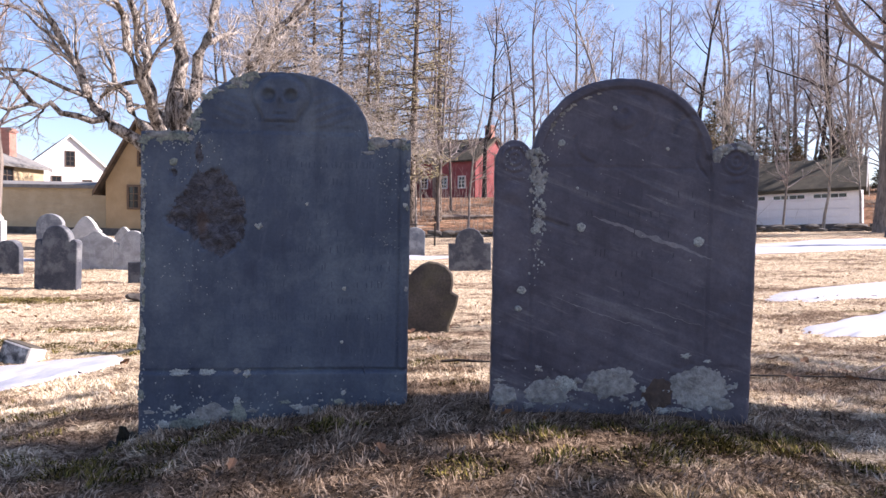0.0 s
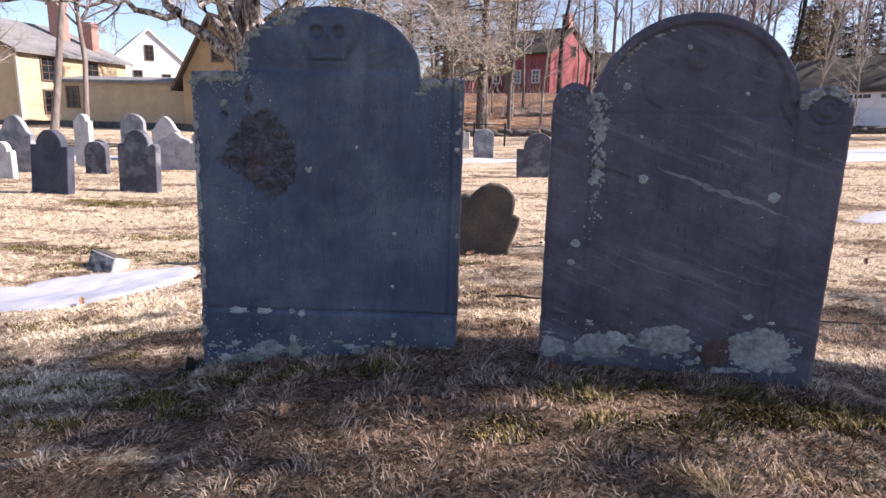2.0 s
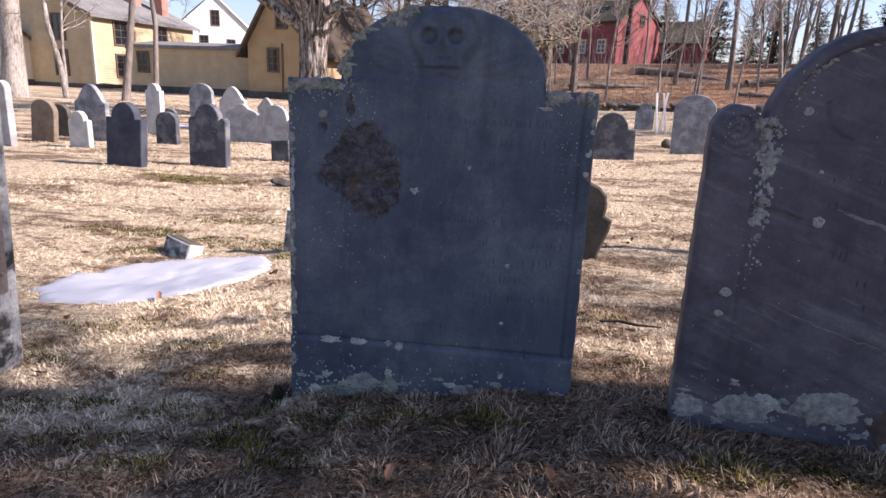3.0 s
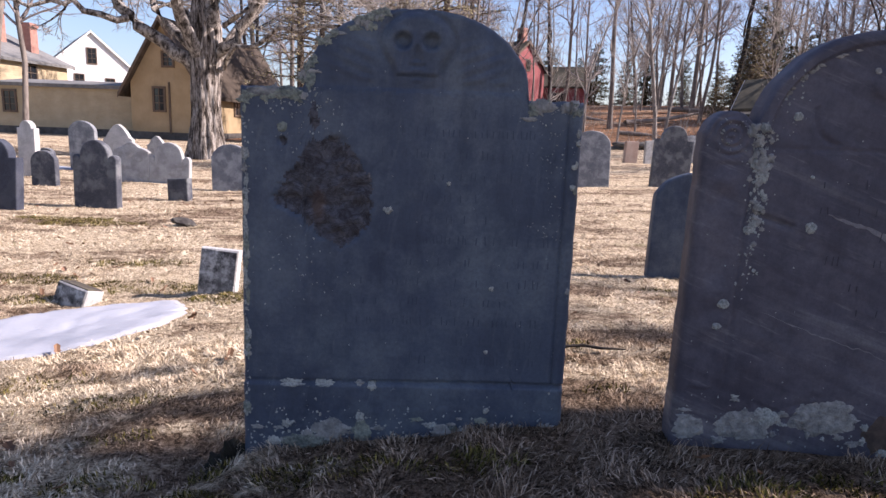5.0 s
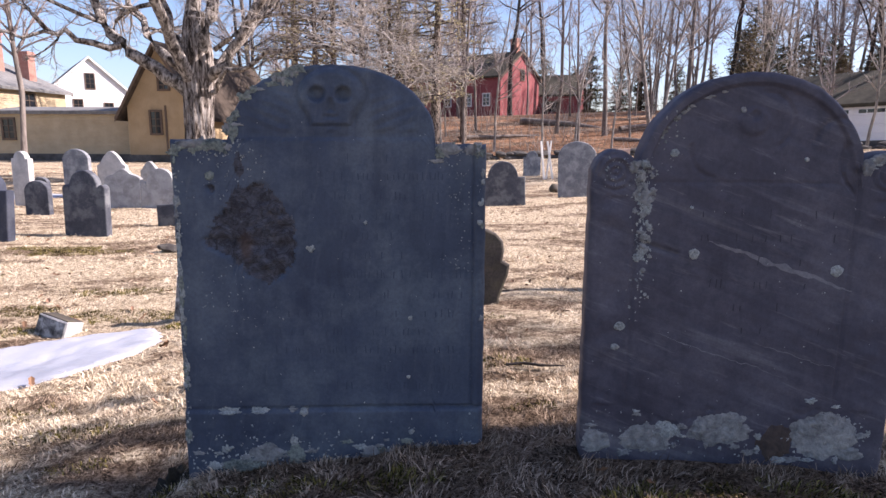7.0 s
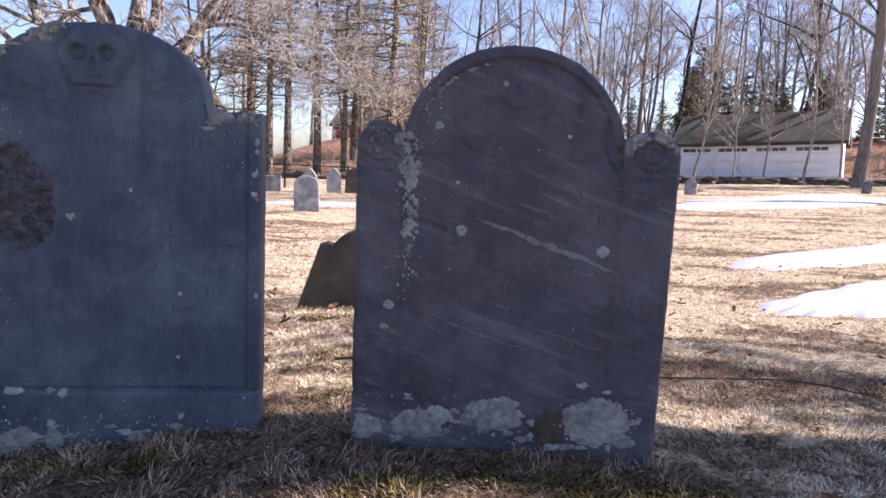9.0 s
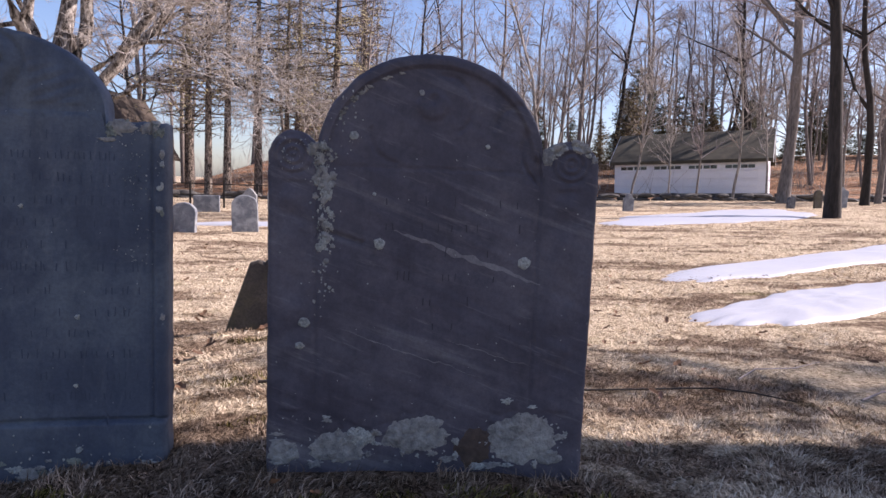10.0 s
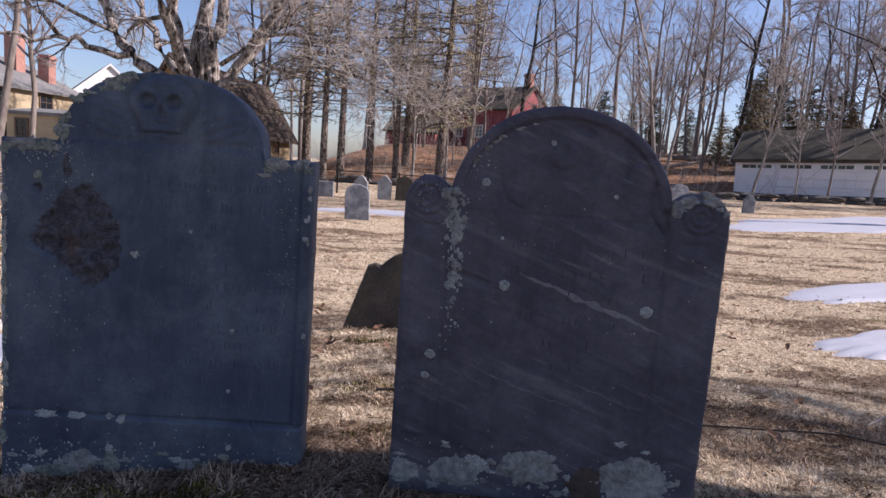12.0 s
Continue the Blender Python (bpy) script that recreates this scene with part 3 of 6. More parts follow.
stone_a = empty("headstone", Matrix.Translation((0, 0, 0)) @ pose(0, 0, 0, -1.2, 0, 0))
tagged(stone_a, "blue slate headstone with carved skull and flaked scar", "headstone", "slate headstones")
slab("body", -0.352, 0.353, -0.14, top_a, 0.055, relief_a, M["slate_blue"], stone_a, scar=scar_a)
for i, (x, z, rx, rz, m) in enumerate((
        (-0.045, 0.555, 0.010, 0.009, "lichen"), (-0.266, 0.719, 0.012, 0.011, "lichen_green"), (-0.247, 0.166, 0.030, 0.010, "lichen"),
        (-0.175, 0.168, 0.022, 0.008, "lichen"), (-0.071, 0.166, 0.010, 0.012, "lichen"), (-0.098, 0.170, 0.012, 0.006, "lichen_dull"),
        (0.184, 0.116, 0.008, 0.007, "lichen"), (-0.285, 0.030, 0.015, 0.012, "lichen"), (-0.215, 0.030, 0.055, 0.018, "lichen_green"),
        (-0.16, 0.062, 0.045, 0.022, "lichen_dull"), (-0.092, 0.055, 0.022, 0.028, "lichen_green"), (-0.095, 0.092, 0.010, 0.014, "lichen"),
        (0.09, 0.062, 0.026, 0.016, "lichen_dull"), (0.14, 0.058, 0.022, 0.016, "lichen_dull"), (0.318, 0.07, 0.022, 0.012, "lichen"),
        (-0.342, 0.664, 0.008, 0.014, "lichen"), (-0.343, 0.558, 0.007, 0.012, "lichen"), (-0.342, 0.47, 0.007, 0.016, "lichen_green"),
        (-0.343, 0.39, 0.008, 0.010, "lichen"), (0.340, 0.617, 0.007, 0.007, "lichen"), (0.341, 0.66, 0.006, 0.006, "lichen"),
        (-0.25, 0.79, 0.03, 0.012, "lichen_green"), (-0.31, 0.79, 0.035, 0.010, "lichen_dull"), (0.27, 0.783, 0.03, 0.013, "lichen_dull"),
        (0.325, 0.778, 0.016, 0.011, "lichen_dull"), (-0.21, 0.815, 0.012, 0.02, "lichen_green"), (0.182, 0.393, 0.006, 0.006, "lichen"),
        (0.081, 0.616, 0.005, 0.005, "lichen"), (0.177, 0.25, 0.005, 0.005, "lichen"))):
    lichen(x, z, rx, rz, relief_a, M[m], stone_a, 1.7 + i)
rnd = random.Random(5)
for k in range(46):
    x = rnd.choice((rnd.gauss(-0.2, 0.06), rnd.gauss(0.12, 0.07), rnd.uniform(-0.33, 0.33)))
    x = max(-0.335, min(0.335, x))
    z = 0.025 + 0.12 * x * (1 if x > 0 else 0) + abs(rnd.gauss(0, 0.035))
    lichen(x, z, rnd.uniform(0.004, 0.016), rnd.uniform(0.003, 0.011), relief_a, M[rnd.choice(("lichen_green", "lichen_dull", "lichen_dull", "lichen"))], stone_a, 130.1 + k, 0.0014, 0.7)
for k in range(16):
    e = rnd.choice((-0.345, 0.346))
    lichen(e, rnd.uniform(0.2, 0.78), rnd.uniform(0.003, 0.006), rnd.uniform(0.005, 0.014), relief_a, M[rnd.choice(("lichen_green", "lichen_dull", "lichen"))], stone_a, 190.1 + k, 0.0014, 0.5)
for k in range(58):
    x = rnd.choice((rnd.uniform(-0.345, -0.2), rnd.uniform(-0.225, -0.06), rnd.uniform(0.24, 0.345), rnd.uniform(-0.3, -0.2)))
    z = top_a(x) - 0.004 - abs(rnd.gauss(0, 0.014))
    lichen(x, z, rnd.uniform(0.006, 0.018), rnd.uniform(0.004, 0.011), relief_a, M[rnd.choice(("lichen_green", "lichen_green", "lichen_dull"))], stone_a, 330.1 + k, 0.0014, 0.7)
for k in range(26):
    lichen(-0.346 + abs(rnd.gauss(0, 0.005)), rnd.uniform(0.08, 0.79), rnd.uniform(0.004, 0.008), rnd.uniform(0.007, 0.02), relief_a, M[rnd.choice(("lichen_green", "lichen"))], stone_a, 410.1 + k, 0.0014, 0.6)
sp = [(rnd.gauss(-0.225, 0.05), rnd.gauss(rnd.choice((0.42, 0.47, 0.7, 0.75)), 0.04), rnd.uniform(0.0008, 0.003)) for _ in range(110)]
sp += [(rnd.uniform(-0.345, 0.345), 0.02 + abs(rnd.gauss(0, 0.05)), rnd.uniform(0.0012, 0.005)) for _ in range(330)]
sp += [(rnd.gauss(0.3, 0.02), rnd.uniform(0.5, 0.79), rnd.uniform(0.001, 0.0026)) for _ in range(80)]
sp += [(rnd.uniform(-0.33, 0.33), rnd.uniform(0.16, 0.9), rnd.uniform(0.0008, 0.0022)) for _ in range(60)]
sp += [(-0.347 + abs(rnd.gauss(0, 0.006)), rnd.uniform(0.1, 0.79), rnd.uniform(0.002, 0.005)) for _ in range(70)]
sp += [(rnd.gauss(-0.24, 0.04), rnd.gauss(0.78, 0.02), rnd.uniform(0.002, 0.004)) for _ in range(60)]
sp = [s for s in sp if s[1] < top_a(s[0]) - 0.006 and abs(s[0]) < 0.349 and scar_a(s[0], s[1]) < 0.1]
specks(sp, relief_a, M["lichen"], stone_a)
letter_bars([(-0.05, 0.16, 0.752), (-0.02, 0.26, 0.712), (-0.06, 0.3, 0.667), (-0.03, 0.3, 0.622), (-0.01, 0.3, 0.577), (0.0, 0.3, 0.532), (-0.03, 0.3, 0.487),
             (-0.06, 0.3, 0.440), (-0.1, 0.3, 0.395), (-0.12, 0.3, 0.352), (-0.15, 0.3, 0.308), (0.1, 0.3, 0.262), (0.0, 0.3, 0.22)], 0.019, relief_a, M["carving_blue"], stone_a, 0.5, 3)


def top_b(x):
    """Arched tympanum between two small scrolled shoulders, in the stone's own coordinates (0 at its middle)."""
    j = 0.002 * noise.noise((x * 45, 5, 0))
    if x < -0.244:
        u = (x + 0.288) / 0.046
        return 0.628 + 0.05 * math.sqrt(max(0.02, 1 - u * u)) + j
    if x > 0.203:
        u = (x - 0.26) / 0.058
        return 0.622 + 0.056 * math.sqrt(max(0.02, 1 - u * u)) + j
    u = (x + 0.02) / 0.224
    return 0.632 + 0.20 * max(0.0, 1 - abs(u) ** 2.15) ** 0.55 + j


def arc_d(x, z, cx, cz, r, a0, a1):
    """Distance from an engraved arc of radius r between two angles (degrees)."""
    a = math.degrees(math.atan2(z - cz, x - cx)) % 360
    if not a0 <= a <= a1:
        return 1.0
    return abs(math.hypot(x - cx, z - cz) - r)


def relief_b(x, z):
    r = 0.0016 * fbm(x, z, 9, 11.0) + 0.0012 * noise.noise(((x + z * 2.0) * 6, (z + x * 0.45) * 55, 2.0))
    if z < 0.62:
        for gx0 in (-0.243, 0.2):
            r += groove(x - gx0, 0.005, 0.0035) * sstep(0.12, 0.16, z)
    if -0.235 < x < 0.198 and z > 0.64:
        e = ell(x, z, -0.02, 0.632, 0.224, 0.198)
        r += 0.006 * sstep(0.885, 0.905, e)
    if -0.24 < x < 0.198:
        r += groove(z - 0.612, 0.003, 0.002)
        for cx, cz, q, a0, a1 in ((0.0, 0.735, 0.058, 300, 460), (0.0, 0.735, 0.058, 0, 95), (0.155, 0.69, 0.052, 60, 180), (0.235, 0.655, 0.075, 150, 235), (-0.08, 0.68, 0.06, 170, 260)):
            r += groove(arc_d(x, z, cx, cz, q, a0, a1), 0.0045, 0.0035)
        r += 0.004 * (1 - sstep(0.7, 1.0, ell(x, z, -0.02, 0.735, 0.035, 0.03)))
        r += hollow(x, z, -0.018, 0.748, 0.012, 0.012, 0.006)
    for cx in (-0.288, 0.26):
        q = math.hypot(x - cx, z - 0.632)
        if q < 0.04:
            r += 0.003 * math.cos(q * 420)
    for cx in (-0.288, 0.258):
        if abs(x - cx) < 0.03 and 0.12 < z < 0.58:
            r += 0.0022 * math.sin(z * 60 + 1.5 * math.sin(z * 23)) * (1 - sstep(0.012, 0.03, abs(x - cx)))
    r += -0.006 * (1 - sstep(0.0, 0.006, abs(z - 0.485 + 0.3 * (x + 0.23)))) * (1 if -0.24 < x < -0.15 else 0)
    for cx, cz, rx, rz in ((-0.04, 0.075, 0.075, 0.05), (0.17, 0.07, 0.08, 0.062), (-0.16, 0.06, 0.06, 0.035)):
        r -= 0.004 * (1 - sstep(0.75, 1.1, ell(x, z, cx, cz, rx, rz) + 0.3 * fbm(x, z, 20, 4.0))) * (0.4 + fbm(x, z, 60, 8.0))
    return r


stone_b = empty("headstone", pose(0.902, -0.112, 0.105, 0.6, 0.0, -4.6))
tagged(stone_b, "dark purplish slate headstone with scrolled shoulders and pale veins", "headstone", "slate headstones")
slab("body", -0.336, 0.318, -0.16, top_b, 0.06, relief_b, M["slate_purple"], stone_b)
for i, (x, z, rx, rz, m) in enumerate((
        (-0.118, 0.462, 0.012, 0.012, "lichen"), (0.175, 0.43, 0.015, 0.013, "lichen"), (-0.263, 0.300, 0.012, 0.011, "lichen"), (-0.271, 0.253, 0.010, 0.008, "lichen"),
        (-0.172, 0.672, 0.010, 0.009, "lichen"), (-0.043, 0.759, 0.006, 0.006, "lichen_dull"), (-0.15, 0.062, 0.036, 0.020, "lichen"), (-0.04, 0.068, 0.070, 0.042, "lichen_dull"),
        (0.188, 0.062, 0.074, 0.058, "lichen_dull"), (0.088, 0.045, 0.04, 0.045, "rust_stain"), (-0.30, 0.03, 0.03, 0.025, "lichen_dull"), (-0.19, 0.04, 0.06, 0.03, "lichen_dull"), (0.25, 0.02, 0.03, 0.018, "lichen_dull"),
        (-0.222, 0.425, 0.006, 0.006, "lichen_dull"), (-0.214, 0.372, 0.004, 0.004, "lichen"), (0.212, 0.645, 0.012, 0.02, "lichen_dull"),
        (0.235, 0.664, 0.018, 0.009, "lichen_dull"), (0.28, 0.662, 0.02, 0.008, "lichen_dull"), (0.09, 0.66, 0.005, 0.005, "lichen"), (-0.13, 0.56, 0.004, 0.004, "lichen"))):
    lichen(x, z, rx, rz, relief_b, M[m], stone_b, 40.3 + i, bumpy=0.35 if 0.02 < rx < 0.072 else 0.2)
sp = [(rnd.gauss(-0.228, 0.012), rnd.uniform(0.46, 0.66) if q % 5 else rnd.uniform(0.3, 0.46), rnd.uniform(0.0015, 0.005)) for q in range(150)]
sp += [(rnd.gauss(-0.19, 0.02), rnd.uniform(0.64, 0.76), rnd.uniform(0.001, 0.004)) for _ in range(28)]
sp += [(rnd.uniform(-0.32, 0.32), rnd.uniform(0.12, 0.7), rnd.uniform(0.0008, 0.0024)) for _ in range(60)]
sp += [(rnd.uniform(-0.32, 0.32), rnd.uniform(0.0, 0.11), rnd.uniform(0.001, 0.004)) for _ in range(120)]
sp += [(rnd.gauss(-0.29, 0.02), rnd.uniform(0.6, 0.67), rnd.uniform(0.001, 0.003)) for _ in range(40)]
sp = [s for s in sp if s[1] < top_b(s[0]) - 0.006 and -0.333 < s[0] < 0.314]
specks(sp, relief_b, M["lichen"], stone_b)
rnd = random.Random(12)
for k in range(64):
    z = rnd.choice((rnd.uniform(0.55, 0.65), rnd.uniform(0.55, 0.65), rnd.uniform(0.535, 0.6), rnd.uniform(0.485, 0.53), rnd.uniform(0.45, 0.48)))
    lichen(-0.231 + rnd.gauss(0, 0.009) + 0.1 * (0.6 - z), z, rnd.uniform(0.003, 0.011), rnd.uniform(0.003, 0.011), relief_b, M[rnd.choice(("lichen", "lichen_dull", "lichen_dull"))], stone_b, 90.7 + k, 0.0015, 0.6)
for k in range(44):
    x, z = rnd.uniform(-0.32, 0.29), abs(rnd.gauss(0.0, 0.055))
    lichen(x, z, rnd.uniform(0.005, 0.02), rnd.uniform(0.003, 0.01), relief_b, M[rnd.choice(("lichen_dull", "lichen_dull", "lichen_dull", "lichen"))], stone_b, 230.7 + k, 0.0012, 0.7)
for k in range(14):
    a = radians(rnd.uniform(105, 158))
    lichen(-0.02 + 0.2 * math.cos(a), 0.63 + 0.172 * math.sin(a), rnd.uniform(0.002, 0.008), rnd.uniform(0.002, 0.007), relief_b, M["lichen_dull"], stone_b, 290.7 + k, 0.0012, 0.6)
for k in range(16):
    x = rnd.uniform(0.205, 0.31)
    lichen(x, top_b(x) - 0.004 - abs(rnd.gauss(0, 0.008)), rnd.uniform(0.005, 0.014), rnd.uniform(0.004, 0.009), relief_b, M[rnd.choice(("lichen", "lichen_dull"))], stone_b, 470.7 + k, 0.0014, 0.6)
letter_bars([(-0.12, 0.16, 0.54), (-0.12, 0.19, 0.49), (-0.1, 0.19, 0.44), (-0.15, 0.19, 0.39), (-0.17, 0.19, 0.34), (-0.1, 0.19, 0.29)], 0.019, relief_b, M["carving_purple"], stone_b, 0.22, 8)


def vein(xa, za, xb, zb, width, seed, parent):
    """A pale quartz vein weathered slightly proud of the slate."""
    n = 60
    verts, faces = [], []
    for i in range(n + 1):
        u = i / n
        x, z = xa + (xb - xa) * u, za + (zb - za) * u + 0.006 * noise.noise((u * 6, seed, 0)) + 0.003 * noise.noise((u * 25, seed, 3))
        w = width * (0.15 + 0.85 * math.sin(math.pi * u)) * (0.7 + 0.7 * noise.noise((u * 14, seed, 7)))
        for dz in (-w, w):
            verts.append((x, -relief_b(x, z + dz) - 0.0006, z + dz))
    faces = [(2 * i, 2 * i + 2, 2 * i + 3, 2 * i + 1) for i in range(n)]
    return tagged(data_ob("vein", verts, faces, M["vein"], parent, smooth=True), "pale weathered vein in the slate")


M["vein"] = simple("vein", (0.125, 0.12, 0.132), (0.225, 0.216, 0.217), 45, 0.8, bump=0.5)
vein(-0.09, 0.49, 0.21, 0.388, 0.0085, 2.0, stone_b)
vein(-0.2, 0.29, 0.1, 0.19, 0.0016, 5.0, stone_b)
vein(0.02, 0.27, 0.2, 0.215, 0.0014, 9.0, stone_b)


# ---- other gravestones ----
def outline(style, w, h):
    """Half-width w, height h above ground: the stone's outline from left foot to right foot, running 0.15 m into the soil."""
    pts = [(-w, -0.15)]
    if style == "shouldered":
        s, r = h - w * 0.72, w * 0.68
        pts += [(-w, s), (-r, s)] + [(-r * math.cos(a), s + w * 0.72 * math.sin(a)) for a in [math.pi * k / 16 for k in range(1, 16)]] + [(r, s), (w, s)]
    elif style == "scrolled":
        s, r = h - w * 0.75, w * 0.66
        pts += [(-w + w * 0.17 * (1 - math.cos(a)), s + w * 0.17 * math.sin(a)) for a in [math.pi * k / 6 for k in range(0, 7)]]
        pts += [(-r * math.cos(a), s + 0.01 + w * 0.75 * math.sin(a)) for a in [math.pi * k / 16 for k in range(1, 16)]]
        pts += [(w - w * 0.17 * (1 + math.cos(math.pi - a)), s + w * 0.17 * math.sin(a)) for a in [math.pi - math.pi * k / 6 for k in range(0, 7)]][::1]
    elif style == "round":
        s = h - w * 0.8
        pts += [(-w * math.cos(a), s + w * 0.8 * math.sin(a)) for a in [math.pi * k / 18 for k in range(0, 19)]]
    elif style == "wavy":
        s = h - w * 0.5
        pts += [(-w, s)] + [(-w + 2 * w * k / 18, s + w * (0.28 * math.sin(math.pi * k / 18) + 0.22 * abs(math.cos(math.pi * k / 9)) * math.sin(math.pi * k / 18))) for k in range(1, 18)] + [(w, s)]
    elif style == "pointed":
        s = h - w * 0.9
        pts += [(-w, s), (-w * 0.8, s + w * 0.12)] + [(-w * 0.8 + 0.8 * w * k / 6, s + w * 0.12 + w * 0.78 * math.sin(math.pi / 2 * k / 6)) for k in range(1, 7)]
        pts += [(0.8 * w * k / 6, s + w * 0.12 + w * 0.78 * math.cos(math.pi / 2 * k / 6)) for k in range(1, 7)] + [(w, s)]
    else:
        pts += [(-w, h * 0.97), (w, h)]
    pts.append((w, -0.15))
    return pts


def stone_mesh(pts, thick, seed, jag=0.006):
    bm = bmesh.new()
    vs = [bm.verts.new((x + jag * noise.noise((x * 20, z * 20, seed)), 0, z + jag * noise.noise((x * 20, z * 20, seed + 5)))) for x, z in pts]
    f = bm.faces.new(vs)
    ext = bmesh.ops.extrude_face_region(bm, geom=[f])
    bmesh.ops.translate(bm, vec=(0, thick, 0), verts=[v for v in ext["geom"] if isinstance(v, bmesh.types.BMVert)])
    bmesh.ops.recalc_face_normals(bm, faces=bm.faces[:])
    es = [e for e in bm.edges if len(e.link_faces) == 2 and e.calc_face_angle(0) > 0.9 and abs(e.verts[0].co.y - e.verts[1].co.y) < 1e-4]
    bmesh.ops.bevel(bm, geom=es, offset=min(0.012, thick * 0.2), segments=2, profile=0.5, affect='EDGES')
    return bm


def gravestone(x, y, w, h, style, mat, label, yaw=0.0, lean=0.0, roll=0.0, thick=0.07, name="headstone", z=None):
    bm = stone_mesh(outline(style, w / 2, h), thick, x * 3 + y)
    ob = mesh_ob(name, bm, M[mat])
    ob.matrix_world = pose(x, y, ground_z(x, y) if z is None else z, -lean, roll, yaw)
    return tagged(ob, label, "headstone", "old gravestones")


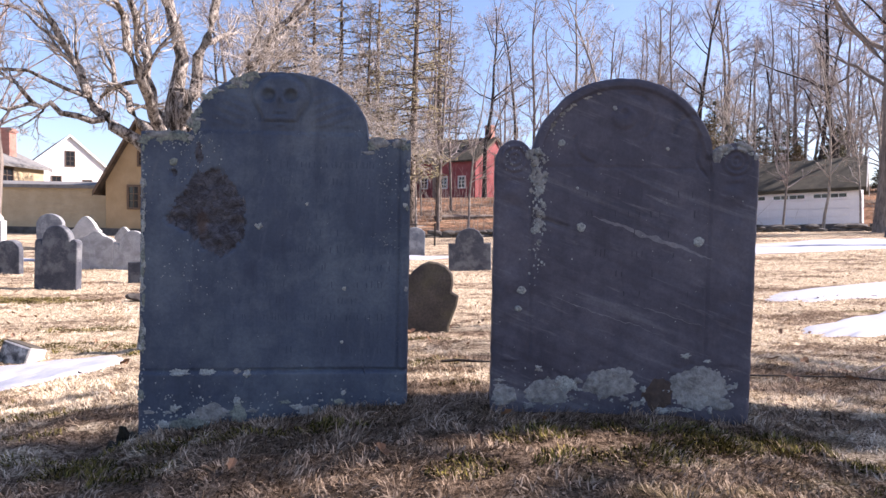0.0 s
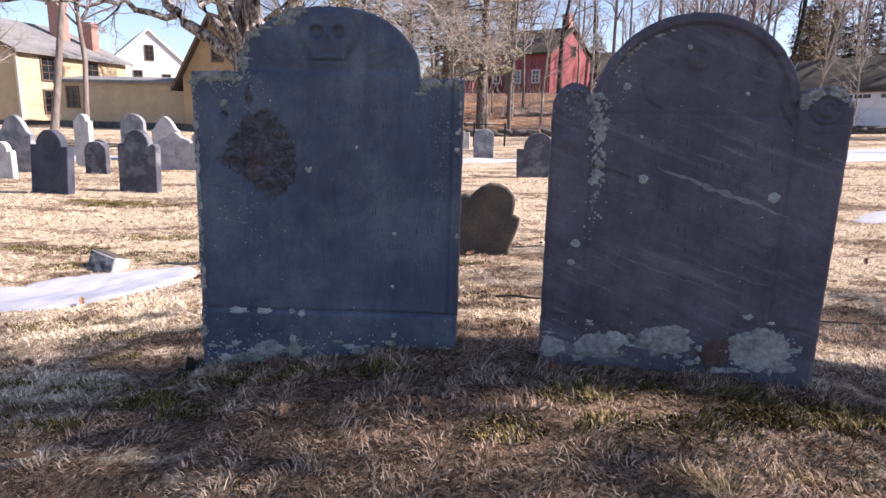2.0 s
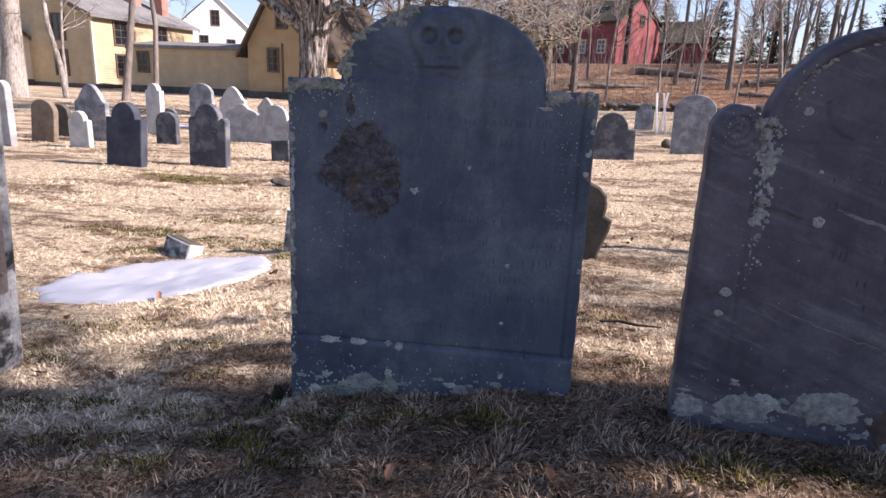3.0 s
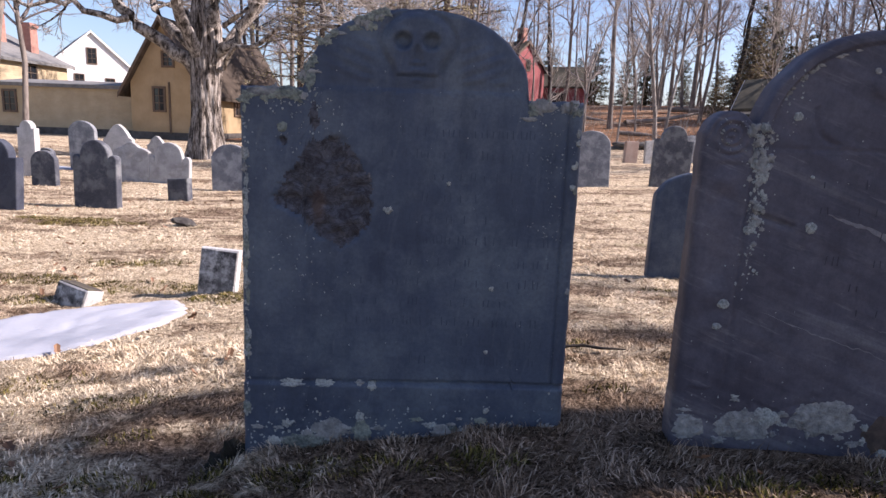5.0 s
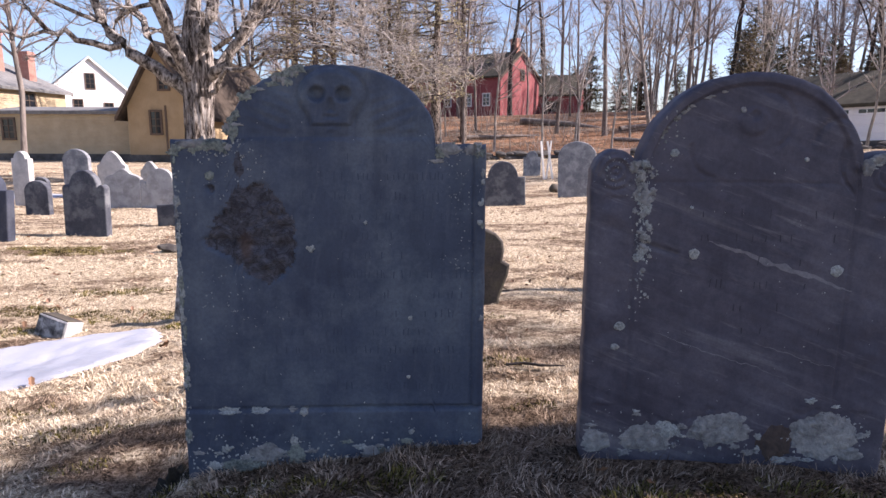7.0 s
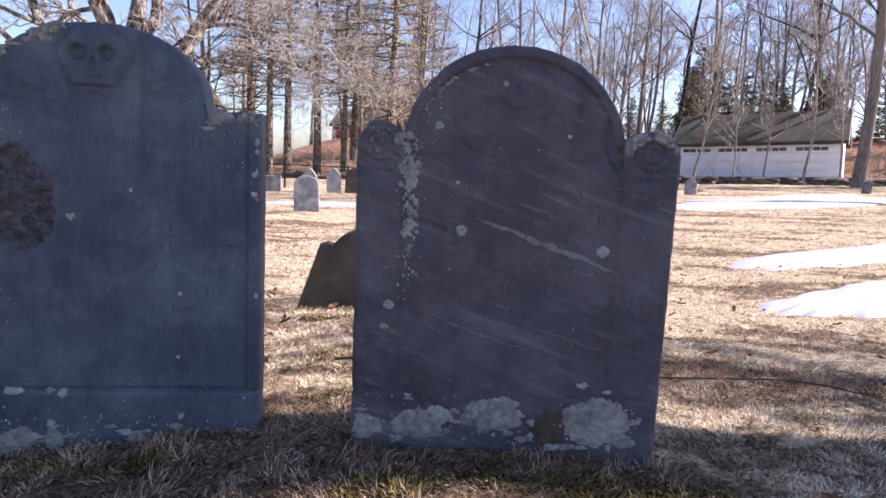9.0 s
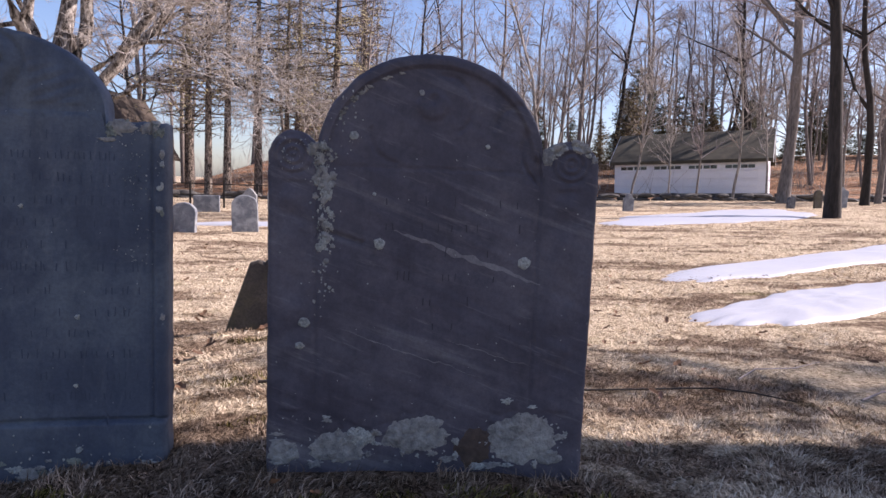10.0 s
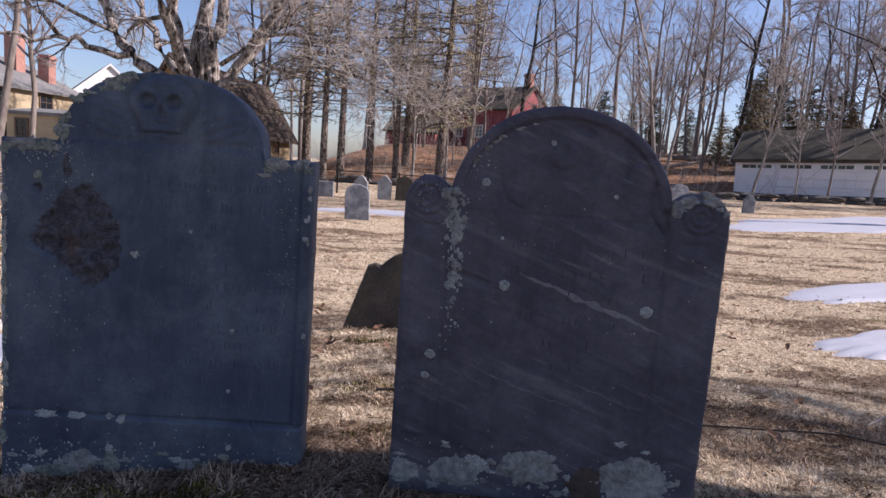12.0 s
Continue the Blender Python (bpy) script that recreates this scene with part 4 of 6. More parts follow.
for row in (
        (-3.33, 4.95, 0.47, 0.66, "scrolled", "dark_slate", "grey-blue slate headstone with carved arched top", -8, 2, 0, 0.09),
        (-4.1, 4.62, 0.45, 0.66, "shouldered", "navy_slate", "near-black slate headstone with sunlit pale side", -8, 3, 2, 0.1),
        (-5.78, 6.1, 0.34, 0.46, "scrolled", "white_marble", "small white marble headstone with dark stains", -10, 0, 0, 0.08),
        (-6.67, 6.5, 0.42, 0.58, "round", "brownstone", "brown sandstone headstone leaning to one side", -10, 0, 7, 0.08),
        (-6.95, 7.2, 0.36, 0.48, "round", "mossy_stone", "dark brown rounded headstone in shade", -10, 0, -3, 0.08),
        (-6.25, 6.95, 0.58, 0.8, "pointed", "grey_slate", "tall grey headstone with pointed shoulders", -10, 0, 2, 0.08),
        (-6.0, 8.1, 0.3, 0.82, "shouldered", "white_marble", "tall narrow white marble headstone", -12, 0, 1, 0.1),
        (-6.72, 5.9, 0.3, 0.85, "round", "pale_stone", "tall pale headstone with worn rounded top", -18, 0, 1, 0.09),
        (-4.22, 7.55, 0.54, 0.56, "wavy", "pale_stone", "pale grey headstone with wavy top", -6, 2, 0, 0.08),
        (-3.68, 7.5, 0.62, 0.56, "scrolled", "pale_stone", "broad pale headstone spotted with white lichen", -6, 4, 1, 0.08),
        (-2.8, 5.66, 0.25, 0.25, "plain", "dark_slate", "short dark footstone with pale top", -12, 3, -3, 0.1),
        (-2.6, 6.85, 0.5, 0.6, "round", "grey_slate", "grey rounded headstone leaning slightly", -6, 5, -3, 0.09),
        (-5.1, 7.0, 0.36, 0.46, "round", "dark_slate", "low dark slate headstone with rounded top", -10, 1, 0, 0.08),
        (-6.1, 8.7, 0.28, 0.4, "round", "dark_slate", "small dark rounded headstone", -10, 0, 0, 0.08),
        (-5.9, 9.4, 0.5, 0.82, "round", "grey_slate", "tall grey slate headstone", -10, 0, 0, 0.08),
        (-5.35, 9.5, 0.55, 0.78, "pointed", "white_marble", "white marble headstone with scalloped top", -10, 0, 0, 0.08),
        (-4.75, 9.6, 0.34, 0.6, "pointed", "pale_stone", "pale narrow headstone with peaked top", -10, 0, 0, 0.08),
        (1.2, 7.4, 0.62, 0.63, "shouldered", "dark_slate", "broad dark slate headstone with shouldered top", 0, 2, -2, 0.09),
        (2.45, 8.35, 0.58, 0.86, "round", "grey_slate", "blue-grey rounded headstone leaning back", -4, 4, -1, 0.08),
        (3.72, 8.45, 0.6, 0.95, "shouldered", "dark_slate", "tall dark slate headstone with round top", 0, 2, 2, 0.1),
        (5.3, 15.6, 0.36, 0.58, "plain", "pinkstone", "small upright pinkish sandstone marker", 10, 0, 2, 0.14),
        (5.75, 15.4, 0.3, 0.62, "plain", "pale_stone", "narrow pale marble marker", 8, 2, 0, 0.1),
        (7.0, 15.8, 0.5, 0.75, "round", "grey_slate", "grey headstone with rounded top far back", 5, 2, 1, 0.1),
        (0.4, 11.5, 0.42, 0.6, "round", "grey_slate", "small grey rounded headstone by the snow", 0, 2, 0, 0.08),
        (2.6, 14.0, 0.42, 0.62, "shouldered", "grey_slate", "grey headstone near the stone wall", 0, 2, 0, 0.08),
        (-0.8, 8.8, 0.4, 0.58, "round", "grey_slate", "grey weathered headstone with rounded top", 4, 2, -2, 0.09),
        (-1.72, 8.7, 0.4, 0.46, "round", "grey_slate", "grey rounded headstone with dark stains", -10, 0, 3, 0.09),
        (-2.62, 14.8, 0.62, 0.42, "plain", "grey_slate", "low weathered headstone by the fence", 0, 0, 0, 0.1),
        (-1.62, 14.9, 0.36, 0.62, "pointed", "pale_stone", "weathered pale headstone with peaked top", 0, 0, 1, 0.1),
        (-1.0, 15.0, 0.36, 0.64, "pointed", "pale_stone", "pale headstone with peaked shoulders", 0, 0, -1, 0.1),
        (-0.52, 15.1, 0.4, 0.62, "round", "pale_stone", "pale rounded headstone beside the fence", 0, 0, 1, 0.1),
        (-0.50, 15.0, 0.42, 0.66, "wavy", "mossy_stone", "dark mottled headstone beside the fence", 2, 0, 1, 0.1),
        (-0.22, 15.2, 0.2, 0.46, "plain", "pale_stone", "short pale square footstone by the fence", 0, 0, 1, 0.1),
        (-0.05, 15.2, 0.17, 0.44, "plain", "white_marble", "short white marble footstone by the fence", 0, 2, -2, 0.1),
        (9.2, 16.4, 0.34, 0.52, "shouldered", "grey_slate", "small grey headstone on the far lawn", 3, 0, 1, 0.08),
        (8.2, 17.0, 0.4, 0.55, "round", "dark_slate", "dark rounded headstone on the far lawn", 3, 0, -1, 0.08),
        (15.5, 17.5, 0.3, 0.4, "round", "dark_slate", "low dark rounded headstone near the wall", 3, 0, 3, 0.08),
        (16.6, 17.6, 0.3, 0.62, "round", "mossy_stone", "narrow brown headstone near the wall", 3, 0, -2, 0.08),
        (17.6, 17.8, 0.55, 0.72, "wavy", "grey_slate", "grey headstone near the wall", 3, 0, 4, 0.08),
        (20.5, 18.2, 0.45, 0.6, "round", "mossy_stone", "dark headstone in tree shade", 3, 0, -4, 0.08)):
    x, y, w, h, style, mat, label, yaw, lean, roll, thick = row
    gravestone(x, y, w, h, style, mat, label, yaw, lean, roll, thick)

gravestone(1.49, 2.12, 0.44, 0.6, "round", "slate_blue", "blue slate headstone with rounded shoulders and pale edge", -6, 3, 1, 0.08)
# broken slab behind the pair
brk = [(-0.235, -0.15), (-0.225, 0.0), (-0.115, 0.31), (-0.08, 0.325), (-0.05, 0.31)] + [(0.07 + 0.115 * math.cos(a), 0.27 + 0.115 * math.sin(a)) for a in [math.radians(d) for d in (150, 125, 100, 75, 50, 25, 0, -25)]] + [(0.215, 0.2), (0.205, 0.15), (0.165, 0.03), (0.16, -0.15)]
broken = mesh_ob("headstone", stone_mesh(brk, 0.06, 3.0, 0.012), M["mossy_stone"])
broken.matrix_world = pose(0.4, 1.66, ground_z(0.4, 1.66), -3, 0, 0)
tagged(broken, "broken dark mossy slate slab with notched edge", "headstone", "old gravestones")
# footstones and fallen pieces by the snow
foot = empty("footstone", pose(-1.05, 1.8, ground_z(-1.05, 1.8) - 0.02, -6, 5, -6))
tagged(foot, "small white marble footstone blackened with stains", "footstone", "old gravestones")
part("body", stone_mesh(outline("plain", 0.1, 0.262), 0.055, 4.0, 0.004), M["white_marble"], foot)
# real stains, with the front's shade put into their dark tone; sides stay white
part("face", boxed(-0.093, 0.093, -0.005, 0.003, -0.1, 0.248, bevel=0.002), M["stained_marble"], foot, "front face darkened by stains and painted shade")
clod = bmesh.new()
bmesh.ops.create_icosphere(clod, subdivisions=5, radius=0.078)
for v in clod.verts:
    v.co = Vector((v.co.x * 0.72, v.co.y * 1.2, v.co.z * 0.95)) * (1 + 0.5 * noise.noise(v.co * 26) + 0.3 * noise.noise(v.co * 80) + 0.15 * noise.noise(v.co * 190))
clod = mesh_ob("moss_clump", clod, M["dark_earth"], smooth=True)
clod.matrix_world = pose(-0.385, 0.02, -0.08)
tagged(clod, "blackened clump of earth and moss beside the stone", "moss")
fallen = empty("footstone", pose(-1.73, 1.74, ground_z(-1.73, 1.74) - 0.035, -16, 9, -22))
part("body", boxed(-0.1, 0.1, -0.05, 0.05, -0.02, 0.12, bevel=0.008), M["white_marble"], fallen)
# shaded front again gets a dark stained sheet, the body stays white
part("face", boxed(-0.094, 0.094, -0.055, -0.047, -0.02, 0.113, bevel=0.002), M["stained_marble"], fallen, "front face darkened by stains and painted shade")
part("top", boxed(-0.094, 0.094, -0.045, 0.045, 0.117, 0.125, bevel=0.002), M["mossy_stone"], fallen, "dark mossy top")
tagged(fallen, "tilted marble footstone stub with dark stained face", "footstone", "old gravestones")
bm = bmesh.new()
bmesh.ops.create_icosphere(bm, subdivisions=2, radius=0.1)
for v in bm.verts:
    v.co = Vector((v.co.x * 1.1, v.co.y * 0.7, max(-0.02, v.co.z * 0.45))) * (1 + 0.3 * noise.noise(v.co * 12))
rock = mesh_ob("rock", bm, M["fieldstone"])
rock.matrix_world = pose(-2.05, 3.95, ground_z(-2.05, 3.95) + 0.02, 0, 12, 20)
tagged(rock, "small dark fieldstone lying on the turf", "rock")

# tall marble headstone with an iron strap, at the end of the row
pillar = empty("headstone", pose(-1.66, 0.08, -0.08, 0, 3.2, -4))
tagged(pillar, "tall mottled white marble headstone mended with metal strap", "headstone", "old gravestones")
part("body", stone_mesh(outline("shouldered", 0.35, 1.51), 0.125, 2.0, 0.004), M["black_marble"], pillar)
part("strap", boxed(0.3505, 0.356, 0.05, 0.085, 0.25, 0.68, bevel=0.001), M["rust_strap"], pillar, "flat grey metal mending strap")
for k, z in enumerate((0.31, 0.38, 0.5, 0.62)):
    bm = bmesh.new()
    bmesh.ops.create_uvsphere(bm, u_segments=10, v_segments=6, radius=0.007)
    bmesh.ops.scale(bm, vec=(0.6, 1, 1), verts=bm.verts[:])
    bmesh.ops.translate(bm, vec=(0.357, 0.0675, z), verts=bm.verts[:])
    part("rivet", bm, M["rust_strap"], pillar, smooth=True)
# dark sheet over the front: its shade and staining put into the colour
part("panel", boxed(-0.335, 0.335, -0.012, 0.004, -0.1, 1.14, bevel=0.003), M["mossy_stone"], pillar, "front face panel darkened for its shade and stains")


# ---- snow ----
def snow_patch(cx, cy, rx, ry, seed, label, thick=0.035, turn=0.0, ragged=0.35):
    """A melting patch of old snow lying on the turf: thin ragged edge, low swelling middle."""
    rings, sides = 14, 72
    verts, faces = [], []
    ca, sa = math.cos(radians(turn)), math.sin(radians(turn))
    for q in range(rings + 1):
        for s in range(sides):
            a = 2 * math.pi * s / sides
            k = (q / rings) * (1 + ragged * noise.noise((math.cos(a) * 1.3 + seed, math.sin(a) * 1.3, seed)) + 0.12 * noise.noise((math.cos(a) * 6, math.sin(a) * 6, seed)))
            u, v = rx * k * math.cos(a), ry * k * math.sin(a)
            x, y = cx + u * ca - v * sa, cy + u * sa + v * ca
            edge = 1 - (q / rings) ** 5
            verts.append((x, y, ground_z(x, y) + 0.008 + thick * edge * (0.75 + 0.3 * noise.noise((x * 2.2, y * 2.2, seed))) - (0.03 if q == rings else 0)))
    for q in range(rings):
        for s in range(sides):
            a, b = q * sides + s, q * sides + (s + 1) % sides
            faces.append((a, a + sides, b + sides, b))
    ob = data_ob("snow_patch", verts, faces, M["snow"], smooth=True)
    return tagged(ob, label, "snow", "snow patches")


SNOW = ((-1.52, 1.28, 0.57, 0.41, 36), (4.2, 2.55, 1.55, 0.38, 22), (6.9, 5.1, 3.4, 0.5, 24), (10.6, 13.6, 5.2, 1.6, 38), (-0.4, 10.6, 1.8, 0.5, 3), (-7.5, 9.6, 1.6, 0.5, 0))
for (cx, cy, rx, ry, turn), seed, thick, ragged, label in zip(SNOW, (3.0, 7.0, 11.0, 15.0, 21.0, 27.0), (0.008, 0.035, 0.035, 0.05, 0.05, 0.05), (0.22, 0.3, 0.45, 0.35, 0.4, 0.4), (
        "thin melting snow patch beside the footstones", "oval melting snow patch on the turf", "long ragged snow patch on the turf",
        "wide bank of old snow along the wall", "narrow snow strip behind the headstones", "snow strip in front of the yellow house")):
    snow_patch(cx, cy, rx, ry, seed, label, thick, turn, ragged)


# ---- buildings ----
def window(parent, x0, x1, z0, z1, y, m, frame_mat, side="y", cols=2, rows=3):
    """A sash window on a wall: casing, glass and glazing bars. side y: on the wall whose outside faces -y; side x: faces +x."""
    def b(u0, u1, v0, v1, d0, d1):
        bm = bmesh.new()
        if side == "y":
            box(bm, u0, u1, y - d1, y - d0, v0, v1)
        else:
            box(bm, y + d0, y + d1, u0, u1, v0, v1)
        return bm
    t = 0.09
    bm = b(x0 - t, x0, z0 - t, z1 + t, 0.0, 0.06)
    for q in ((x1, x1 + t, z0 - t, z1 + t), (x0, x1, z1, z1 + t), (x0, x1, z0 - t, z0)):
        other = b(*q, 0.0, 0.06)
        me = bpy.data.meshes.new("tmp")
        other.to_mesh(me)
        other.free()
        bm.from_mesh(me)
        bpy.data.meshes.remove(me)
    fr = part("window", bm, frame_mat, parent)
    part("pane", b(x0, x1, z0, z1, 0.005, 0.02), M["glass"], fr)
    for i in range(1, cols):
        u = x0 + (x1 - x0) * i / cols
        part("glazing_bar", b(u - 0.015, u + 0.015, z0, z1, 0.021, 0.045), frame_mat, fr)
    for i in range(1, rows):
        v = z0 + (z1 - z0) * i / rows
        part("glazing_bar", b(x0, x1, v - 0.015, v + 0.015, 0.023, 0.04), frame_mat, fr)


def gabled(name, m, wx, ly, eave, ridge, wall, roof, trim, label, over=0.35, along="y", base=-0.4, ridge_at=0.5):
    """A gabled building: plan wx by ly from its near left corner, with the ridge along y or x; walls, roof slabs with thickness and eaves boards."""
    ob = empty(name, m)
    tagged(ob, label, "house")
    bm = bmesh.new()
    if along == "y":
        r = wx * ridge_at
        prof = [(0, base), (wx, base), (wx, eave), (r, ridge), (0, eave)]
        front = [bm.verts.new((a, 0, b)) for a, b in prof]
        back = [bm.verts.new((a, ly, b)) for a, b in prof]
    else:
        r = ly * ridge_at
        prof = [(0, base), (ly, base), (ly, eave), (r, ridge), (0, eave)]
        front = [bm.verts.new((0, a, b)) for a, b in prof]
        back = [bm.verts.new((wx, a, b)) for a, b in prof]
    bm.faces.new(front), bm.faces.new(back[::-1])
    for i in range(5):
        bm.faces.new((front[i], back[i], back[(i + 1) % 5], front[(i + 1) % 5]))
    bmesh.ops.recalc_face_normals(bm, faces=bm.faces[:])
    part("wall", bm, M[wall], ob)
    t = 0.16
    for sgn in (0, 1):
        bm = bmesh.new()
        span = wx if along == "y" else ly
        rr = r
        if sgn == 0:
            k = (ridge - eave) / rr
            p = [(-over, eave - k * over), (rr, ridge), (rr, ridge + t), (-over, eave - k * over + t)]
        else:
            k = (ridge - eave) / (span - rr)
            p = [(rr, ridge), (span + over, eave - k * over), (span + over, eave - k * over + t), (rr, ridge + t)]
        ln = ly if along == "y" else wx
        pts = lambda d: [bm.verts.new((a, d, b + 0.004) if along == "y" else (d, a, b + 0.004)) for a, b in p]
        f, g = pts(-over), pts(ln + over)
        bm.faces.new(f), bm.faces.new(g[::-1])
        for i in range(4):
            bm.faces.new((f[i], g[i], g[(i + 1) % 4], f[(i + 1) % 4]))
        bmesh.ops.recalc_face_normals(bm, faces=bm.faces[:])
        sl = part("roof", bm, M[roof], ob)
        for d0, d1 in ((-over - 0.03, -over - 0.004), (ln + over + 0.004, ln + over + 0.03)):
            bm = bmesh.new()
            q = [(a, b - 0.06) for a, b in p[:2]] + [(a, b - 0.01) for a, b in p[2:]]
            mk = lambda d: [bm.verts.new((a, d, b) if along == "y" else (d, a, b)) for a, b in q]
            f, g = mk(d0), mk(d1)
            bm.faces.new(f), bm.faces.new(g[::-1])
            for i in range(4):
                bm.faces.new((f[i], g[i], g[(i + 1) % 4], f[(i + 1) % 4]))
            bmesh.ops.recalc_face_normals(bm, faces=bm.faces[:])
            part("barge_board", bm, M[trim], sl)
    bm = boxed(-0.05, wx + 0.05, -0.05, ly + 0.05, base - 0.4, base + 0.45)
    part("foundation", bm, M["foundation"], ob)
    return ob


def chimney(parent, x, y, w, d, z0, z1):
    bm = boxed(x - w / 2, x + w / 2, y - d / 2, y + d / 2, z0, z1 - 0.25)
    box(bm, x - w / 2 - 0.07, x + w / 2 + 0.07, y - d / 2 - 0.07, y + d / 2 + 0.07, z1 - 0.25, z1 - 0.1)
    box(bm, x - w / 2, x + w / 2, y - d / 2, y + d / 2, z1 - 0.1, z1)
    part("chimney", bm, M["brick"], parent, "red brick chimney")


barn = gabled("house", pose(-13.4, 27.0, 0.0, 0, 0, -5), 3.15, 11.0, 2.15, 4.75, "ochre_boards", "roof_brown", "trim_brown", "ochre wooden gabled barn-like house with dark roof", 0.38)
window(barn, 1.08, 1.5, 1.0, 1.92, 0.0, None, M["trim_brown"])
window(barn, 1.55, 1.95, 2.9, 3.42, 0.0, None, M["trim_brown"])
for y0 in (3.6, 5.9, 8.2):
    window(barn, y0, y0 + 0.75, 0.95, 2.0, 3.15, None, M["trim_brown"], side="x")
part("downpipe", boxed(1.72, 1.8, -0.06, -0.005, 0.0, 2.2, bevel=0.01), M["trim_brown"], barn)

wing = gabled("house", pose(-20.2, 28.2, 0.0, 0, 0, -3), 6.8, 4.0, 1.85, 2.1, "ochre_clap", "roof_grey", "trim_brown", "low ochre clapboard wing with shallow roof", 0.12, along="x")
for x0 in (0.5,):
    window(wing, x0, x0 + 0.5, 0.75, 1.6, 0.0, None, M["trim_brown"])

big = gabled("house", pose(-32.2, 30.4, -0.1, 0, 0, -5), 9.0, 8.6, 3.55, 5.5, "ochre_clap", "roof_grey", "trim_brown", "large ochre clapboard house with two brick chimneys", 0.3)
for x0, z0 in ((6.6, 2.3), (6.6, 0.5), (3.5, 2.3), (3.5, 0.5)):
    window(big, x0, x0 + 0.7, z0, z0 + 1.2, 0.0, None, M["trim_brown"])
for y0, z0 in ((1.6, 2.2), (1.6, 0.5), (5.0, 2.2), (5.0, 0.5)):
    window(big, y0, y0 + 0.9, z0, z0 + 1.1, 9.0, None, M["trim_brown"], side="x")
chimney(big, 6.45, 6.3, 0.75, 0.7, 3.9, 6.9)
chimney(big, 7.6, 7.4, 0.7, 0.6, 3.4, 5.85)
part("corner_board", boxed(8.9, 9.03, -0.03, 0.1, 0.0, 3.55), M["cream_clap"], big)
porch = gabled("porch", pose(-30.6, 28.6, 0.0, 0, 0, -5), 3.2, 2.0, 1.9, 2.5, "cream_clap", "roof_grey", "trim_brown", "small cream entrance porch on the ochre house", 0.15, along="x")

white = gabled("house", pose(-36.2, 58.0, 0.0, 0, 0, 36), 8.4, 12.0, 4.4, 8.25, "white_clap", "roof_grey", "trim_white", "white clapboard house with gable end and small windows", 0.2)
for x0, z0, w, h in ((2.7, 2.95, 0.7, 1.35), (5.3, 2.95, 0.7, 1.1), (3.85, 5.4, 0.7, 1.35), (2.7, 0.4, 0.75, 1.3)):
    window(white, x0, x0 + w, z0, z0 + h, 0.0, None, M["trim_brown"])

red = gabled("house", pose(-3.7, 58.7, 2.6, 0, 0, -40), 12.0, 6.0, 3.3, 5.4, "red_clap", "roof_moss", "trim_brown", "red clapboard house with brick chimney on the bank", 0.2, along="x", base=-1.0)
chimney(red, 11.4, 3.0, 0.65, 0.6, 4.6, 6.6)
for x0 in (6.2, 8.4, 10.3):
    window(red, x0, x0 + 0.62, 1.0, 1.9, 0.0, None, M["trim_white"])
window(red, 3.0, 3.5, 3.2, 4.0, 12.0, None, M["trim_brown"], side="x", rows=2)
red2 = gabled("house", pose(7.9, 56.6, 2.4, 0, 0, -18), 5.2, 5.0, 2.3, 4.1, "red_clap", "roof_moss", "trim_brown", "low dark red wing with mossy roof on the bank", 0.2, along="x", base=-1.0)
window(red2, 2.2, 3.4, 0.9, 1.7, 0.0, None, M["trim_brown"])
shed = gabled("shed", pose(-5.09, 53.5, 1.4, 0, 0, -15), 4.5, 4.0, 2.2, 3.4, "red_clap", "roof_moss", "trim_brown", "small dark red shed with low roof", 0.2, along="x", base=-0.8)

# long white garage with a row of doors
gar = gabled("garage", pose(15.3, 31.0, 0.62, 0, -2.4, -38), 7.4, 4.5, 1.62, 3.1, "grey_door", "roof_moss", "trim_white", "long white garage with mossy roof and panelled doors", 0.22, along="x", base=-0.5)
for k in range(4):
    x0 = 0.25 + 1.72 * k
    bm = bmesh.new()
    for r in range(4):
        box(bm, x0, x0 + 1.56, -0.045, -0.004, -0.1 + 0.4 * r, 0.28 + 0.4 * r - 0.02, bevel=0.008)
    dr = part("garage_door", bm, M["grey_door"], gar, "white panelled overhead door")
    for q in range(2):
        for p in range(2):
            xa = x0 + 0.1 + 0.7 * q + 0.33 * p
            bm = boxed(xa, xa + 0.3, -0.052, -0.046, 1.2, 1.37)
            part("pane", bm, M["glass"], dr)


